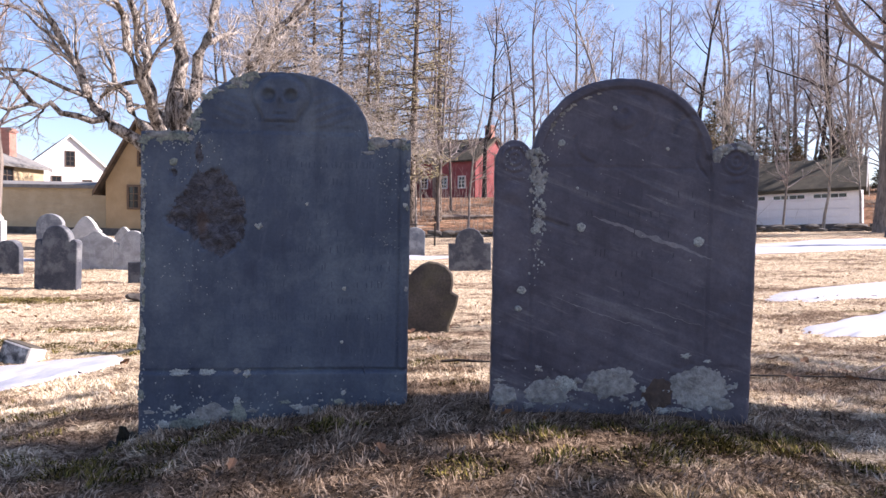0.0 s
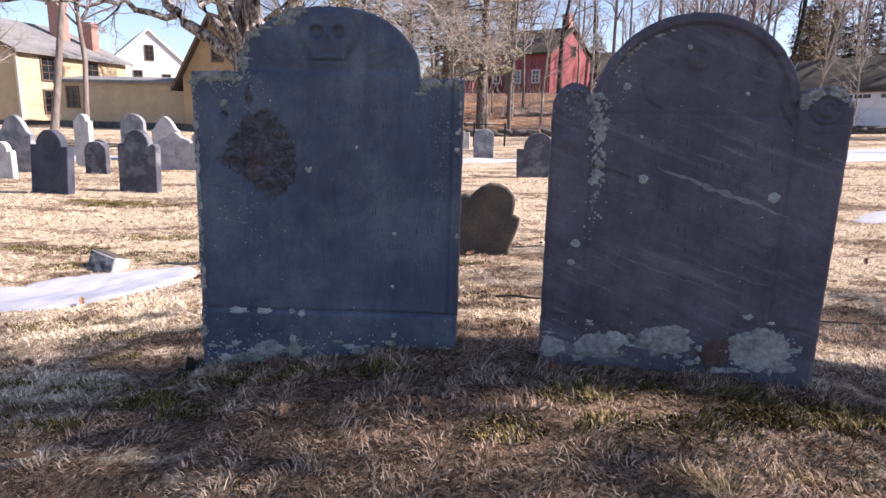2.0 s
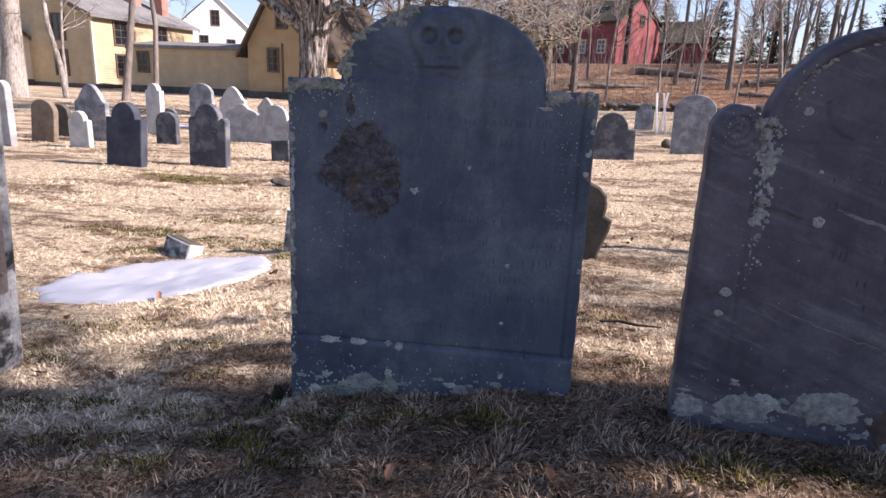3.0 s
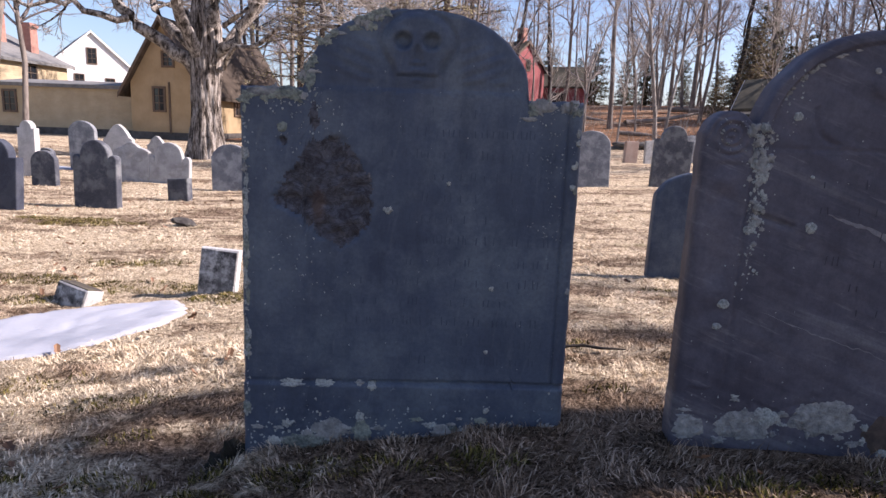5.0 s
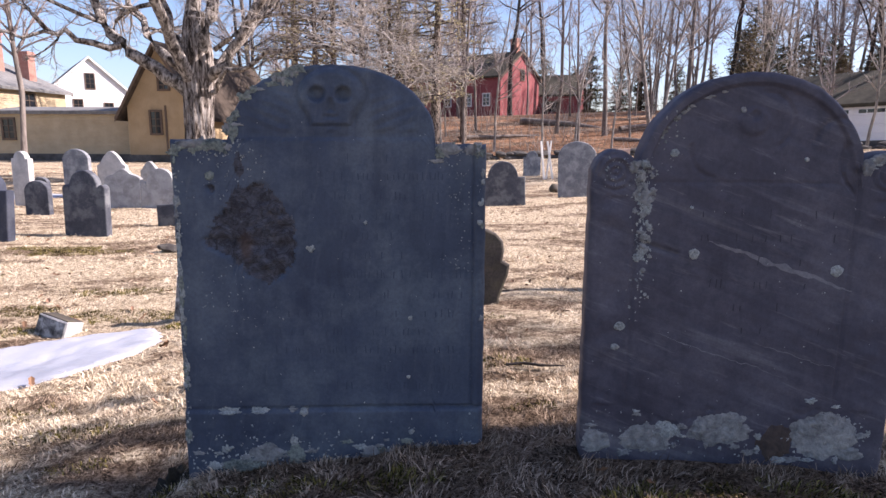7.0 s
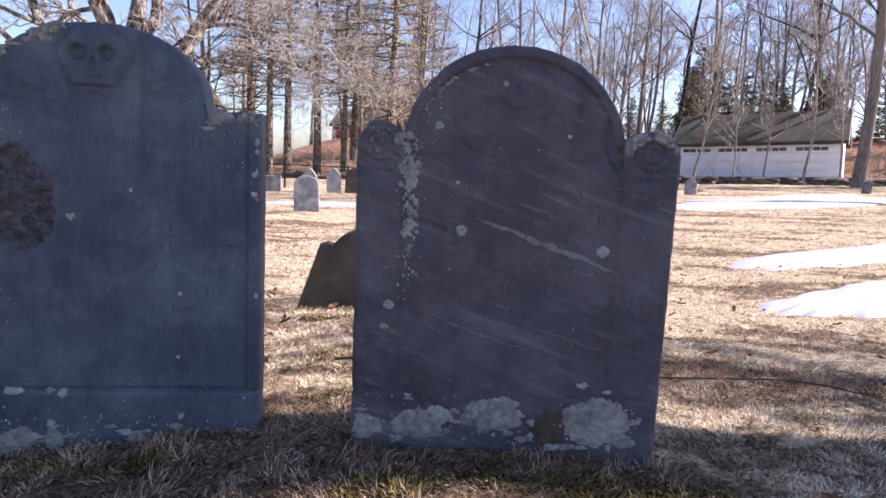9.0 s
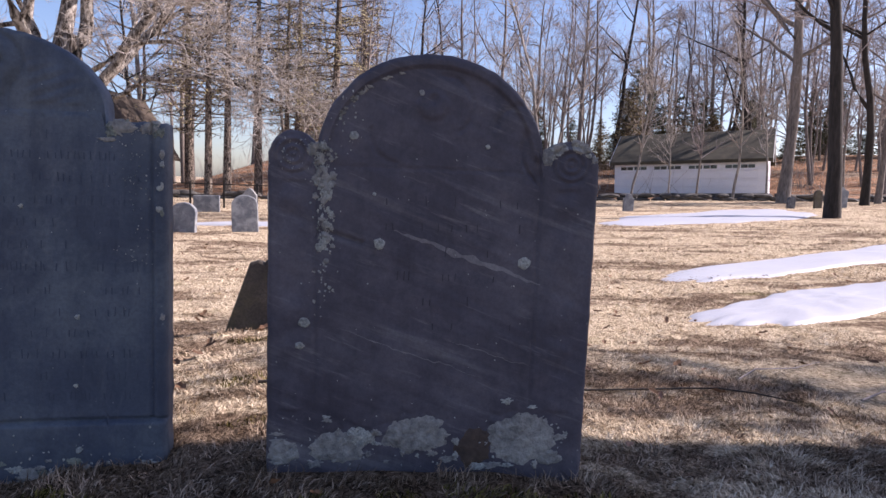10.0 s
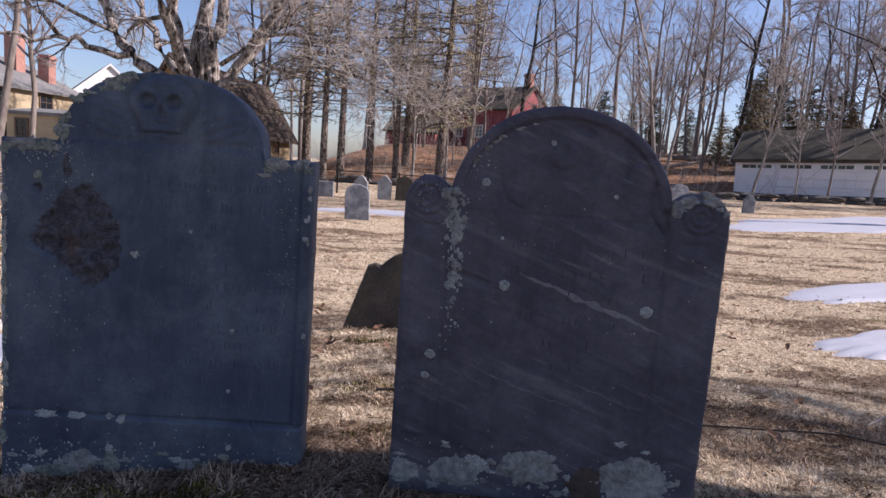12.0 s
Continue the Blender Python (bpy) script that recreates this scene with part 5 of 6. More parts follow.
# ---- low dry-stone wall at the back ----
def wall_stones():
    lib = []
    rw = random.Random(9)
    for s in range(7):
        bm = bmesh.new()
        bmesh.ops.create_icosphere(bm, subdivisions=2, radius=0.5)
        for v in bm.verts:
            c = v.co
            k = max(abs(c.x), abs(c.y), abs(c.z))
            c *= 0.5 / k * 0.45 + 0.55
            c *= 1 + 0.22 * noise.noise(c * 2.3 + Vector((s * 4.1, 0, 0)))
        me = bpy.data.meshes.new("stone")
        bm.to_mesh(me)
        bm.free()
        me.materials.append(M["fieldstone"])
        lib.append(me)
    top = empty("stone_wall", pose(8, 26.0, 0))
    tagged(top, "low dark dry-stone wall of rough fieldstones", "wall", kind="structure")
    x = -7.0
    inv = top.matrix_world.inverted()
    while x < 31:
        w = rw.uniform(0.5, 1.05)
        y = 26.0 - 0.18 * max(0, x - 10)
        for layer in range(2):
            if layer and rw.random() < 0.25:
                continue
            ob = new("stone", lib[rw.randrange(7)])
            ob.parent = top
            h = rw.uniform(0.2, 0.27)
            z = ground_z(x, y) + 0.05 + 0.17 * layer
            ob.matrix_world = pose(x + rw.uniform(-0.1, 0.1) + 0.2 * layer, y + rw.uniform(-0.06, 0.06), z, rw.uniform(-8, 8), rw.uniform(-8, 8), rw.uniform(-15, 15) - (10 if x > 10 else 0)) @ Matrix.Diagonal((w, 0.5, h, 1))
        x += w * 0.88


wall_stones()

# iron rail fence behind the far stones
fence = empty("fence", pose(-2.5, 17.0, ground_z(-2.5, 17.0)))
tagged(fence, "low iron rail fence with thin posts", "fence")
for k in range(8):
    x = -2.8 + 0.9 * k
    part("post", boxed(x - 0.025, x + 0.025, -0.025, 0.025, -0.1, 0.72, bevel=0.006), M["iron"], fence)
for z in (0.35, 0.66):
    part("rail", boxed(-2.8, 3.5, -0.014, 0.014, z - 0.014, z + 0.014), M["iron"], fence)


# ---- trees ----
class Wood:
    """Gathers tapered tubes; one set of vertices and faces a mesh."""
    def __init__(self):
        self.v, self.f = [], []

    def tube(self, pts, radii, sides):
        base = len(self.v)
        for i, p in enumerate(pts):
            d = (pts[min(i + 1, len(pts) - 1)] - pts[max(i - 1, 0)]).normalized()
            a = d.orthogonal().normalized() if abs(d.z) < 0.9 else Vector((1, 0, 0)).cross(d).normalized()
            b = d.cross(a)
            for s in range(sides):
                t = 2 * math.pi * s / sides
                self.v.append(p + (a * math.cos(t) + b * math.sin(t)) * radii[i])
        for i in range(len(pts) - 1):
            for s in range(sides):
                q, r = base + i * sides + s, base + i * sides + (s + 1) % sides
                self.f.append((q, r, r + sides, q + sides))

    def build(self, name, mat, parent, label=""):
        ob = data_ob(name, [tuple(p) for p in self.v], self.f, mat, parent, smooth=True)
        return tagged(ob, label) if label else ob


def wander(rt, start, d, length, n, bend, up):
    pts = [start.copy()]
    d = d.normalized()
    for _ in range(n):
        d = (d + Vector((rt.gauss(0, bend), rt.gauss(0, bend), rt.gauss(0, bend) + up))).normalized()
        pts.append(pts[-1] + d * (length / n))
    return pts


def grow(rt, thick, thin, start, d, length, r0, level, depth, cfg):
    """One limb and, on it, smaller ones; the last levels go to the twig mesh."""
    n = max(3, min(7, int(length / cfg["seg"]) + 2)) if level < 3 else cfg.get("last", 1)
    pts = wander(rt, start, d, length, n, cfg["bend"] * (1 + 0.4 * level), cfg["up"])
    tip = r0 * 0.35
    radii = [r0 + (tip - r0) * i / n for i in range(n + 1)]
    (thick if level <= cfg["split"] else thin).tube(pts, radii, 7 if r0 > 0.06 else (5 if r0 > 0.02 else 3))
    limb_children(rt, thick, thin, pts, radii, length, level, depth, cfg)


def limb_children(rt, thick, thin, pts, radii, length, level, depth, cfg):
    if level >= depth:
        return
    n = len(pts) - 1
    count = cfg["kids"][min(level, len(cfg["kids"]) - 1)]
    for k in range(count):
        u = rt.uniform(cfg["bare"] if level == 0 else 0.18, 1.0)
        i = min(n - 1, int(u * n))
        p = pts[i].lerp(pts[i + 1], u * n - i)
        d = (pts[i + 1] - pts[i]).normalized()
        side = Vector((rt.gauss(0, 1), rt.gauss(0, 1), rt.gauss(0, 0.6)))
        side = (side - d * side.dot(d)).normalized()
        ang = rt.uniform(*cfg["angle"])
        nd = d * math.cos(ang) + side * math.sin(ang)
        ln = length * rt.uniform(*cfg["ratio"]) * (1.15 - 0.5 * u)
        grow(rt, thick, thin, p, nd, ln, max(cfg["fine"], radii[i] * rt.uniform(0.4, 0.62)), level + 1, depth, cfg)


def bare_tree(seed, height, r0, bark, twig, label, cfg, lean=(0, 0)):
    """A leafless tree at the origin: trunk, limbs and a crown of fine twigs."""
    rt = random.Random(seed)
    ob = empty("tree")
    tagged(ob, label, "tree", "bare trees")
    thick, thin = Wood(), Wood()
    n = 9
    pts = wander(rt, Vector((0, 0, -0.25)), Vector((lean[0], lean[1], 1)), height, n, cfg["trunk_bend"], 0.02)
    radii = [r0 * (1.25 if i == 0 else 1) * (1 - 0.82 * (i / n) ** 1.1) + 0.008 for i in range(n + 1)]
    thick.tube(pts, radii, 10)
    limb_children(rt, thick, thin, pts, radii, height * cfg["spread"], 0, cfg["depth"], cfg)
    thick.build("trunk", bark, ob)
    tagged(thin.build("crown", twig, ob, "fine leafless twigs"), kind="stuff")
    return ob


SAPLING = dict(seg=0.5, bend=0.09, up=0.06, split=0, kids=(22, 6, 4), bare=0.26, angle=(0.45, 1.1), ratio=(0.3, 0.66), fine=0.008, trunk_bend=0.075, spread=0.4, depth=3)
FOREST = dict(seg=0.7, bend=0.1, up=0.05, split=1, kids=(14, 7, 5, 3), bare=0.28, angle=(0.5, 1.1), ratio=(0.35, 0.65), fine=0.009, trunk_bend=0.045, spread=0.5, depth=4)


def place_tree(ob, x, y, turn, s=1.0):
    return copy_thing(ob, pose(x, y, ground_z(x, y), 0, 0, turn) @ Matrix.Diagonal((s, s, s, 1)))


def at_home(ob, x, y, turn=0.0):
    ob.matrix_world = pose(x, y, ground_z(x, y), 0, 0, turn)
    return ob


rt = random.Random(77)
young = [bare_tree(200 + k, 9.5 + k, 0.06 + 0.01 * k, M["bark_mid"] if k % 2 else M["bark_pale"], M["twig_pale"] if k % 2 == 0 else M["twig_dark"], "slender leafless young tree on the leafy bank", SAPLING) for k in range(4)]
old = [bare_tree(300 + k, 14 + k, 0.14 + 0.025 * k, M["bark_mid"] if k != 1 else M["bark_dark"], M["twig_dark"], "tall leafless forest tree on the bank", FOREST) for k in range(3)]
for k, (x, y) in enumerate(((3.2, 31), (7.4, 30.5), (12.2, 32.5), (22.5, 29.0))):
    at_home(young[k], x, y, 60 * k)
for k, (x, y) in enumerate(((10.2, 36), (24.2, 33), (31.0, 30.0))):
    at_home(old[k], x, y, 100 * k)
for k in range(54):
    x = rt.uniform(-6, 40)
    y = rt.uniform(28.5, 50) + max(0, x - 12) * 0.12
    if 13 < x < 25 and y < 37 and not y < 28:
        y += 9
    place_tree(young[rt.randrange(4)], x, y, rt.uniform(0, 360), rt.uniform(0.75, 1.25))
for k in range(44):
    x = rt.uniform(-14, 30) if k % 2 else rt.uniform(24, 62)
    y = rt.uniform(38, 66)
    place_tree(old[rt.randrange(3)], x, y, rt.uniform(0, 360), rt.uniform(0.8, 1.15))
for x, y, s in ((14.6, 27.6, 0.7), (16.4, 27.2, 0.62), (17.3, 26.3, 0.66), (18.6, 25.4, 0.72), (20.0, 24.9, 0.8), (24.5, 25.5, 0.9), (6.6, 27.6, 0.7), (5.2, 28.2, 0.8), (8.4, 28.0, 0.75)):
    place_tree(young[int(x * 10) % 4], x, y, x * 77, s)
# trees in front of the ochre house
for x, y, k, s in ((-16.4, 19.0, 2, 1.1), (-14.2, 19.0, 3, 1.25), (-13.65, 20.0, 1, 1.25), (-20.5, 24.0, 0, 1.0)):
    place_tree(young[k], x, y, x * 50, s)
# dark trees on the east lawn
DARKTREE = dict(FOREST, ratio=(0.35, 0.65), trunk_bend=0.045, kids=(16, 7, 6, 3), bare=0.3, angle=(0.6, 1.25), up=0.03, spread=0.5)
east = bare_tree(411, 13.5, 0.17, M["bark_dark"], M["twig_dark"], "dark-barked bare tree, on the lawn and unseen for shade", DARKTREE)
at_home(east, 12.95, 12.75, 20)
place_tree(old[2], 18.6, 22.0, 20, 1.15)
place_tree(old[1], 20.4, 19.8, 80, 0.85)
place_tree(old[0], 22.6, 21.5, 150, 0.85)
place_tree(east, 26.5, 22.0, 240, 0.95)
# added copy off to the right, there only for its dappled shade
place_tree(east, 12.2, 0.9, 130, 0.8)
# unseen tree, added so its trunk and boughs shade the turf by the stones
shade = bare_tree(451, 16.0, 0.21, M["bark_mid"], M["twig_dark"], "unseen broad bare tree added for shade east of the stones", dict(DARKTREE, bare=0.42))
at_home(shade, 6.0, -0.06)
plane = bare_tree(431, 15.0, 0.36, M["bark_pale"], M["twig_pale"], "thick pale-barked tree near the ochre house", FOREST)
at_home(plane, -17.6, 18.0, 40)


# ---- the great maple ----
def maple():
    rm = random.Random(21)
    ob = empty("tree", pose(-5.44, 13.9, ground_z(-5.34, 13.9)))
    tagged(ob, "old spreading maple with shaggy pale bark and bare limbs", "tree", "bare trees")
    thick, thin = Wood(), Wood()
    cfg = dict(last=2, seg=0.35, bend=0.13, up=0.04, split=1, kids=(9, 7, 6, 4), bare=0.35, angle=(0.35, 0.9), ratio=(0.4, 0.75), fine=0.006, trunk_bend=0.03, spread=0.5, depth=4)
    body = Wood()
    rad = (0.52, 0.42, 0.36, 0.33, 0.33, 0.35, 0.36, 0.3, 0.2)
    sides, rows = 84, 60
    for i in range(rows):
        z = -0.3 + 4.2 * i / (rows - 1)
        u = 8 * i / (rows - 1)
        q = min(7, int(u))
        r = rad[q] + (rad[q + 1] - rad[q]) * (u - q)
        for s in range(sides):
            a = 2 * math.pi * s / sides
            cx, cy = math.cos(a), math.sin(a)
            plate = abs(noise.noise((cx * 4.5, cy * 4.5, z * 0.9))) + 0.5 * abs(noise.noise((cx * 11, cy * 11, z * 2.2 + 5)))
            k = r * (0.93 + 0.22 * plate + 0.1 * math.sin(a * 5 + 1) * (1 - sstep(0.0, 0.7, z)))
            body.v.append(Vector((0.02 * z, 0, z)) + Vector((cx, cy, 0)) * k)
    for i in range(rows - 1):
        for s in range(sides):
            q, r = i * sides + s, i * sides + (s + 1) % sides
            body.f.append((q, r, r + sides, q + sides))
    body.build("trunk", M["bark_shaggy"], ob, "shaggy pale grey furrowed bark")
    limbs = (
        (((-0.1, 0, 2.0), (-0.9, -0.1, 2.65), (-1.6, -0.3, 3.1), (-2.0, -0.4, 3.9), (-2.6, -0.5, 5.2), (-3.4, -0.6, 7.0)), 0.17),
        (((-1.5, -0.3, 3.0), (-2.3, -0.7, 3.15), (-2.9, -0.9, 3.4), (-3.4, -1.1, 3.9), (-3.6, -1.2, 4.8)), 0.075),
        (((-2.6, -0.8, 3.25), (-3.6, -1.1, 3.3), (-4.8, -1.4, 3.2), (-5.9, -1.7, 2.9), (-6.8, -1.9, 2.6)), 0.035),
        (((-1.8, -0.4, 3.6), (-3.0, -0.9, 4.1), (-4.4, -1.3, 4.1), (-5.8, -1.6, 3.7), (-7.0, -1.8, 3.3)), 0.04),
        (((-0.1, 0.1, 2.5), (-0.7, 0.3, 3.6), (-0.9, 0.5, 4.8), (-1.3, 0.6, 6.4), (-1.5, 0.6, 8.6)), 0.16),
        (((0.0, 0, 2.9), (0.05, 0.2, 4.2), (-0.2, 0.3, 5.8), (0.1, 0.2, 7.6), (0.2, 0.1, 9.8)), 0.2),
        (((0.1, -0.1, 2.7), (0.5, -0.3, 3.7), (0.8, -0.4, 5.0), (1.3, -0.5, 6.6), (1.6, -0.6, 8.4)), 0.17),
        (((0.15, 0, 2.3), (0.8, -0.2, 2.8), (1.3, -0.4, 3.4), (2.0, -0.6, 4.4), (2.9, -0.8, 5.5), (3.8, -0.9, 6.2)), 0.14),
        (((0.2, 0, 2.1), (0.9, -0.4, 2.5), (1.7, -0.8, 2.75), (2.7, -1.3, 3.0), (3.7, -1.7, 2.9), (4.7, -2.0, 2.5), (5.5, -2.2, 2.2)), 0.055),
        (((0.6, -0.2, 3.0), (1.5, -0.9, 3.5), (2.5, -1.6, 3.6), (3.6, -2.2, 3.4), (4.6, -2.6, 3.0)), 0.05),
        (((-0.1, -0.2, 2.4), (-0.3, -1.0, 3.5), (-0.5, -1.8, 5.0), (-0.6, -2.4, 6.8)), 0.15),
        (((0.2, 0.3, 2.4), (1.0, 1.0, 3.6), (1.7, 1.8, 5.0), (2.3, 2.5, 6.6)), 0.14),
        (((-0.2, 0.3, 2.3), (-1.2, 1.0, 3.2), (-2.2, 1.8, 4.4), (-3.0, 2.4, 6.0)), 0.13))
    for way, r0 in limbs:
        thick = Wood()
        raw = [Vector(p) for p in way]
        pts = []
        for i in range(len(raw) - 1):
            for q in range(3):
                pts.append(raw[i].lerp(raw[i + 1], q / 3) + Vector((rm.gauss(0, 0.055), rm.gauss(0, 0.055), rm.gauss(0, 0.055))))
        pts.append(raw[-1])
        n = len(pts) - 1
        radii = [r0 * (1 - 0.75 * i / n) + 0.008 for i in range(n + 1)]
        thick.tube(pts, radii, 9)
        length = sum((pts[i + 1] - pts[i]).length for i in range(n))
        limb_children(rm, thick, thin, pts, radii, length * 0.62, 0, 4, dict(cfg, kids=(9, 7, 5, 4)))
        thick.build("limb", M["bark_limb"], ob)
    tagged(thin.build("crown", M["twig_bleached"], ob, "dense bare pale twigs"), kind="stuff")


maple()


# ---- evergreens ----
def conifer(seed, height, r0, first, whorls, reach, mat, bark, label, droop, density, name="pine_tree", spray=1.0):
    """A straight trunk with whorls of near-level boughs carrying sprays of needles."""
    rc = random.Random(seed)
    ob = empty(name)
    tagged(ob, label, "tree", "evergreen trees")
    wood, twigs = Wood(), Wood()
    pts = wander(rc, Vector((0, 0, -0.25)), Vector((0, 0, 1)), height, 8, 0.012, 0.02)
    wood.tube(pts, [r0 * (1 - 0.9 * i / 8) + 0.01 for i in range(9)], 9)
    nv, nf = [], []
    for k in range(whorls):
        u = first + (1 - first) * (k + rc.random()) / whorls
        z = u * height
        for q in range(rc.randint(2, 4)):
            a = rc.uniform(0, 2 * math.pi)
            ln = reach * (1.08 - u) ** 0.7 * rc.uniform(0.55, 1.1)
            d = Vector((math.cos(a), math.sin(a), droop + rc.uniform(-0.12, 0.15)))
            bp = wander(rc, Vector((0, 0, z)), d, ln, 5, 0.09, 0.02)
            wood.tube(bp, [0.035 * (1 - 0.8 * i / 5) * (ln / reach + 0.3) + 0.004 for i in range(6)], 4)
            for _ in range(int(6 * ln)):
                s = rc.uniform(0.25, 1.0)
                i = min(4, int(s * 5))
                p = bp[i].lerp(bp[i + 1], s * 5 - i)
                side = Vector((rc.gauss(0, 1), rc.gauss(0, 1), rc.gauss(0, 0.35))).normalized()
                tl = rc.uniform(0.25, 0.7)
                tp = wander(rc, p, side, tl, 1, 0.15, -0.03)
                twigs.tube(tp, [0.007, 0.003], 3)
                for _ in range(density):
                    c = tp[0].lerp(tp[1], rc.uniform(0.3, 1.0))
                    nd = Vector((rc.gauss(0, 1), rc.gauss(0, 1), rc.gauss(0, 0.7))).normalized() * rc.uniform(0.06, 0.14) * spray
                    w = nd.orthogonal().normalized() * rc.uniform(0.012, 0.03) * spray
                    b = len(nv)
                    nv += [tuple(c - w), tuple(c + w), tuple(c + nd + w * 0.3), tuple(c + nd - w * 0.3)]
                    nf.append((b, b + 1, b + 2, b + 3))
    wood.build("trunk", bark, ob)
    tagged(twigs.build("spray", M["twig_dark"], ob), kind="stuff")
    tagged(data_ob("needles", nv, nf, mat, ob), kind="stuff")
    return ob


pine = conifer(51, 15.0, 0.23, 0.18, 62, 3.5, M["needles_yellow"], M["bark_pine"], "tall sparse pine with yellowish needles", -0.05, 3, spray=1.15)
at_home(pine, 0.2, 28.0)
pine2 = conifer(52, 14.0, 0.19, 0.3, 40, 2.8, M["needles_yellow"], M["bark_pine"], "tall thin pine with bare lower boughs", -0.08, 2, spray=1.15)
at_home(pine2, -3.1, 28.0)
for x, y, o, s in ((-4.3, 27.2, pine2, 0.95), (-5.05, 27.0, pine2, 0.9), (-7.2, 33.0, pine, 1.05), (-1.9, 28.2, pine2, 0.8), (1.8, 35, pine2, 1.05), (-2.0, 36.0, pine, 1.0)):
    place_tree(o, x, y, x * 40 + 17, s)
fir = conifer(61, 7.5, 0.16, 0.05, 46, 2.5, M["needles"], M["bark_dark"], "dense dark green conifer, on the bank and unseen for shade", -0.12, 6, "fir_tree", 1.9)
at_home(fir, 23.6, 46.0)
# the last two stand out of view, added to shade the near turf
for x, y, s in ((25.8, 46, 0.62), (27.6, 47, 0.72), (29.4, 46, 0.7), (31.5, 48, 0.6), (34, 47, 0.66), (37, 50, 0.7), (41, 48, 0.75), (45, 50, 0.8), (10.5, 60, 0.75), (13, 58, 0.6), (15, 60, 0.8), (16.5, 55, 0.55), (19, 57, 0.7), (21.5, 55, 0.55), (33, 54, 0.9), (28, 52, 0.85), (24.5, 50, 0.8), (39, 54, 0.9), (48, 54, 0.9), (52, 50, 0.85), (43.5, 45, 0.6), (36, 44, 0.55), (30.5, 43.5, 0.5), (47.5, 44, 0.65), (55, 47, 0.8), (6.8, -0.75, 0.55), (8.0, -1.05, 0.9)):
    place_tree(fir, x, y, x * 33, s)


cedar = conifer(71, 6.0, 0.12, 0.04, 50, 1.5, M["needles_brown"], M["bark_pine"], "winter-browned cedar behind the garage", 0.25, 6, "cedar_tree", 1.7)
at_home(cedar, 19.0, 37.5)
for x, y, s in ((20.6, 38.5, 0.62), (22.2, 38.0, 0.55), (23.6, 39.0, 0.6), (25.2, 38.0, 0.68), (26.4, 39.5, 0.6), (17.6, 39.0, 0.6), (28.2, 38.5, 0.5)):
    place_tree(cedar, x, y, x * 61, s)


# unseen pine, its crown set high to shade the turf left of the stones
tall = conifer(81, 11.5, 0.12, 0.43, 46, 0.95, M["needles"], M["bark_pine"], "unseen high-crowned pine added for shade east of the stones", 0.05, 6, spray=1.5)
at_home(tall, 6.7, 0.2)


# ---- fallen logs and brush on the bank ----
def log(x, y, ln, r, turn, tilt):
    rl = random.Random(int(x * 31 + y))
    w = Wood()
    pts = wander(rl, Vector((-ln / 2, 0, 0)), Vector((1, 0, 0)), ln, 6, 0.04, 0)
    w.tube(pts, [r * (1 - 0.5 * i / 6) for i in range(7)], 8)
    ob = data_ob("log", [tuple(p) for p in w.v], w.f, M["bark_mid"], smooth=True)
    ob.matrix_world = pose(x, y, ground_z(x, y) + r + 0.03, 0, tilt, turn)
    return tagged(ob, "fallen grey tree trunk on the leafy bank", "log", "fallen logs")


for x, y, ln, r, turn, tilt in ((9.0, 40, 7, 0.22, -30, 3), (4.0, 36, 5, 0.14, 15, -3), (14, 38, 6, 0.16, 25, -4), (12.0, 33, 4, 0.12, -10, 0), (19, 42, 6, 0.18, -15, 2), (1.0, 33, 4, 0.1, 35, -4)):
    log(x, y, ln, r, turn, tilt)


def brush(name, spots, seed, label):
    """Tangles of thin upright shoots."""
    rb = random.Random(seed)
    w = Wood()
    for cx, cy, rad, count, h in spots:
        for _ in range(count):
            x, y = cx + rb.gauss(0, rad), cy + rb.gauss(0, rad * 0.6)
            p = Vector((x, y, ground_z(x, y) - 0.05))
            pts = wander(rb, p, Vector((rb.gauss(0, 0.35), rb.gauss(0, 0.35), 1)), h * rb.uniform(0.5, 1.2), 4, 0.15, 0.02)
            w.tube(pts, [0.014, 0.011, 0.009, 0.007, 0.005], 3)
    ob = w.build(name, M["twig_pale"], None)
    return tagged(ob, label, "brush", kind="stuff")


brush("undergrowth", [(x * 1.0, 28.5 + (x * 7 % 11), 1.4, 26, 1.8) for x in range(-5, 36, 2)] + [(x * 1.0, 44 + (x * 5 % 9), 2.0, 30, 2.6) for x in range(-6, 44, 3)], 5, "thin tangled bare undergrowth on the bank")


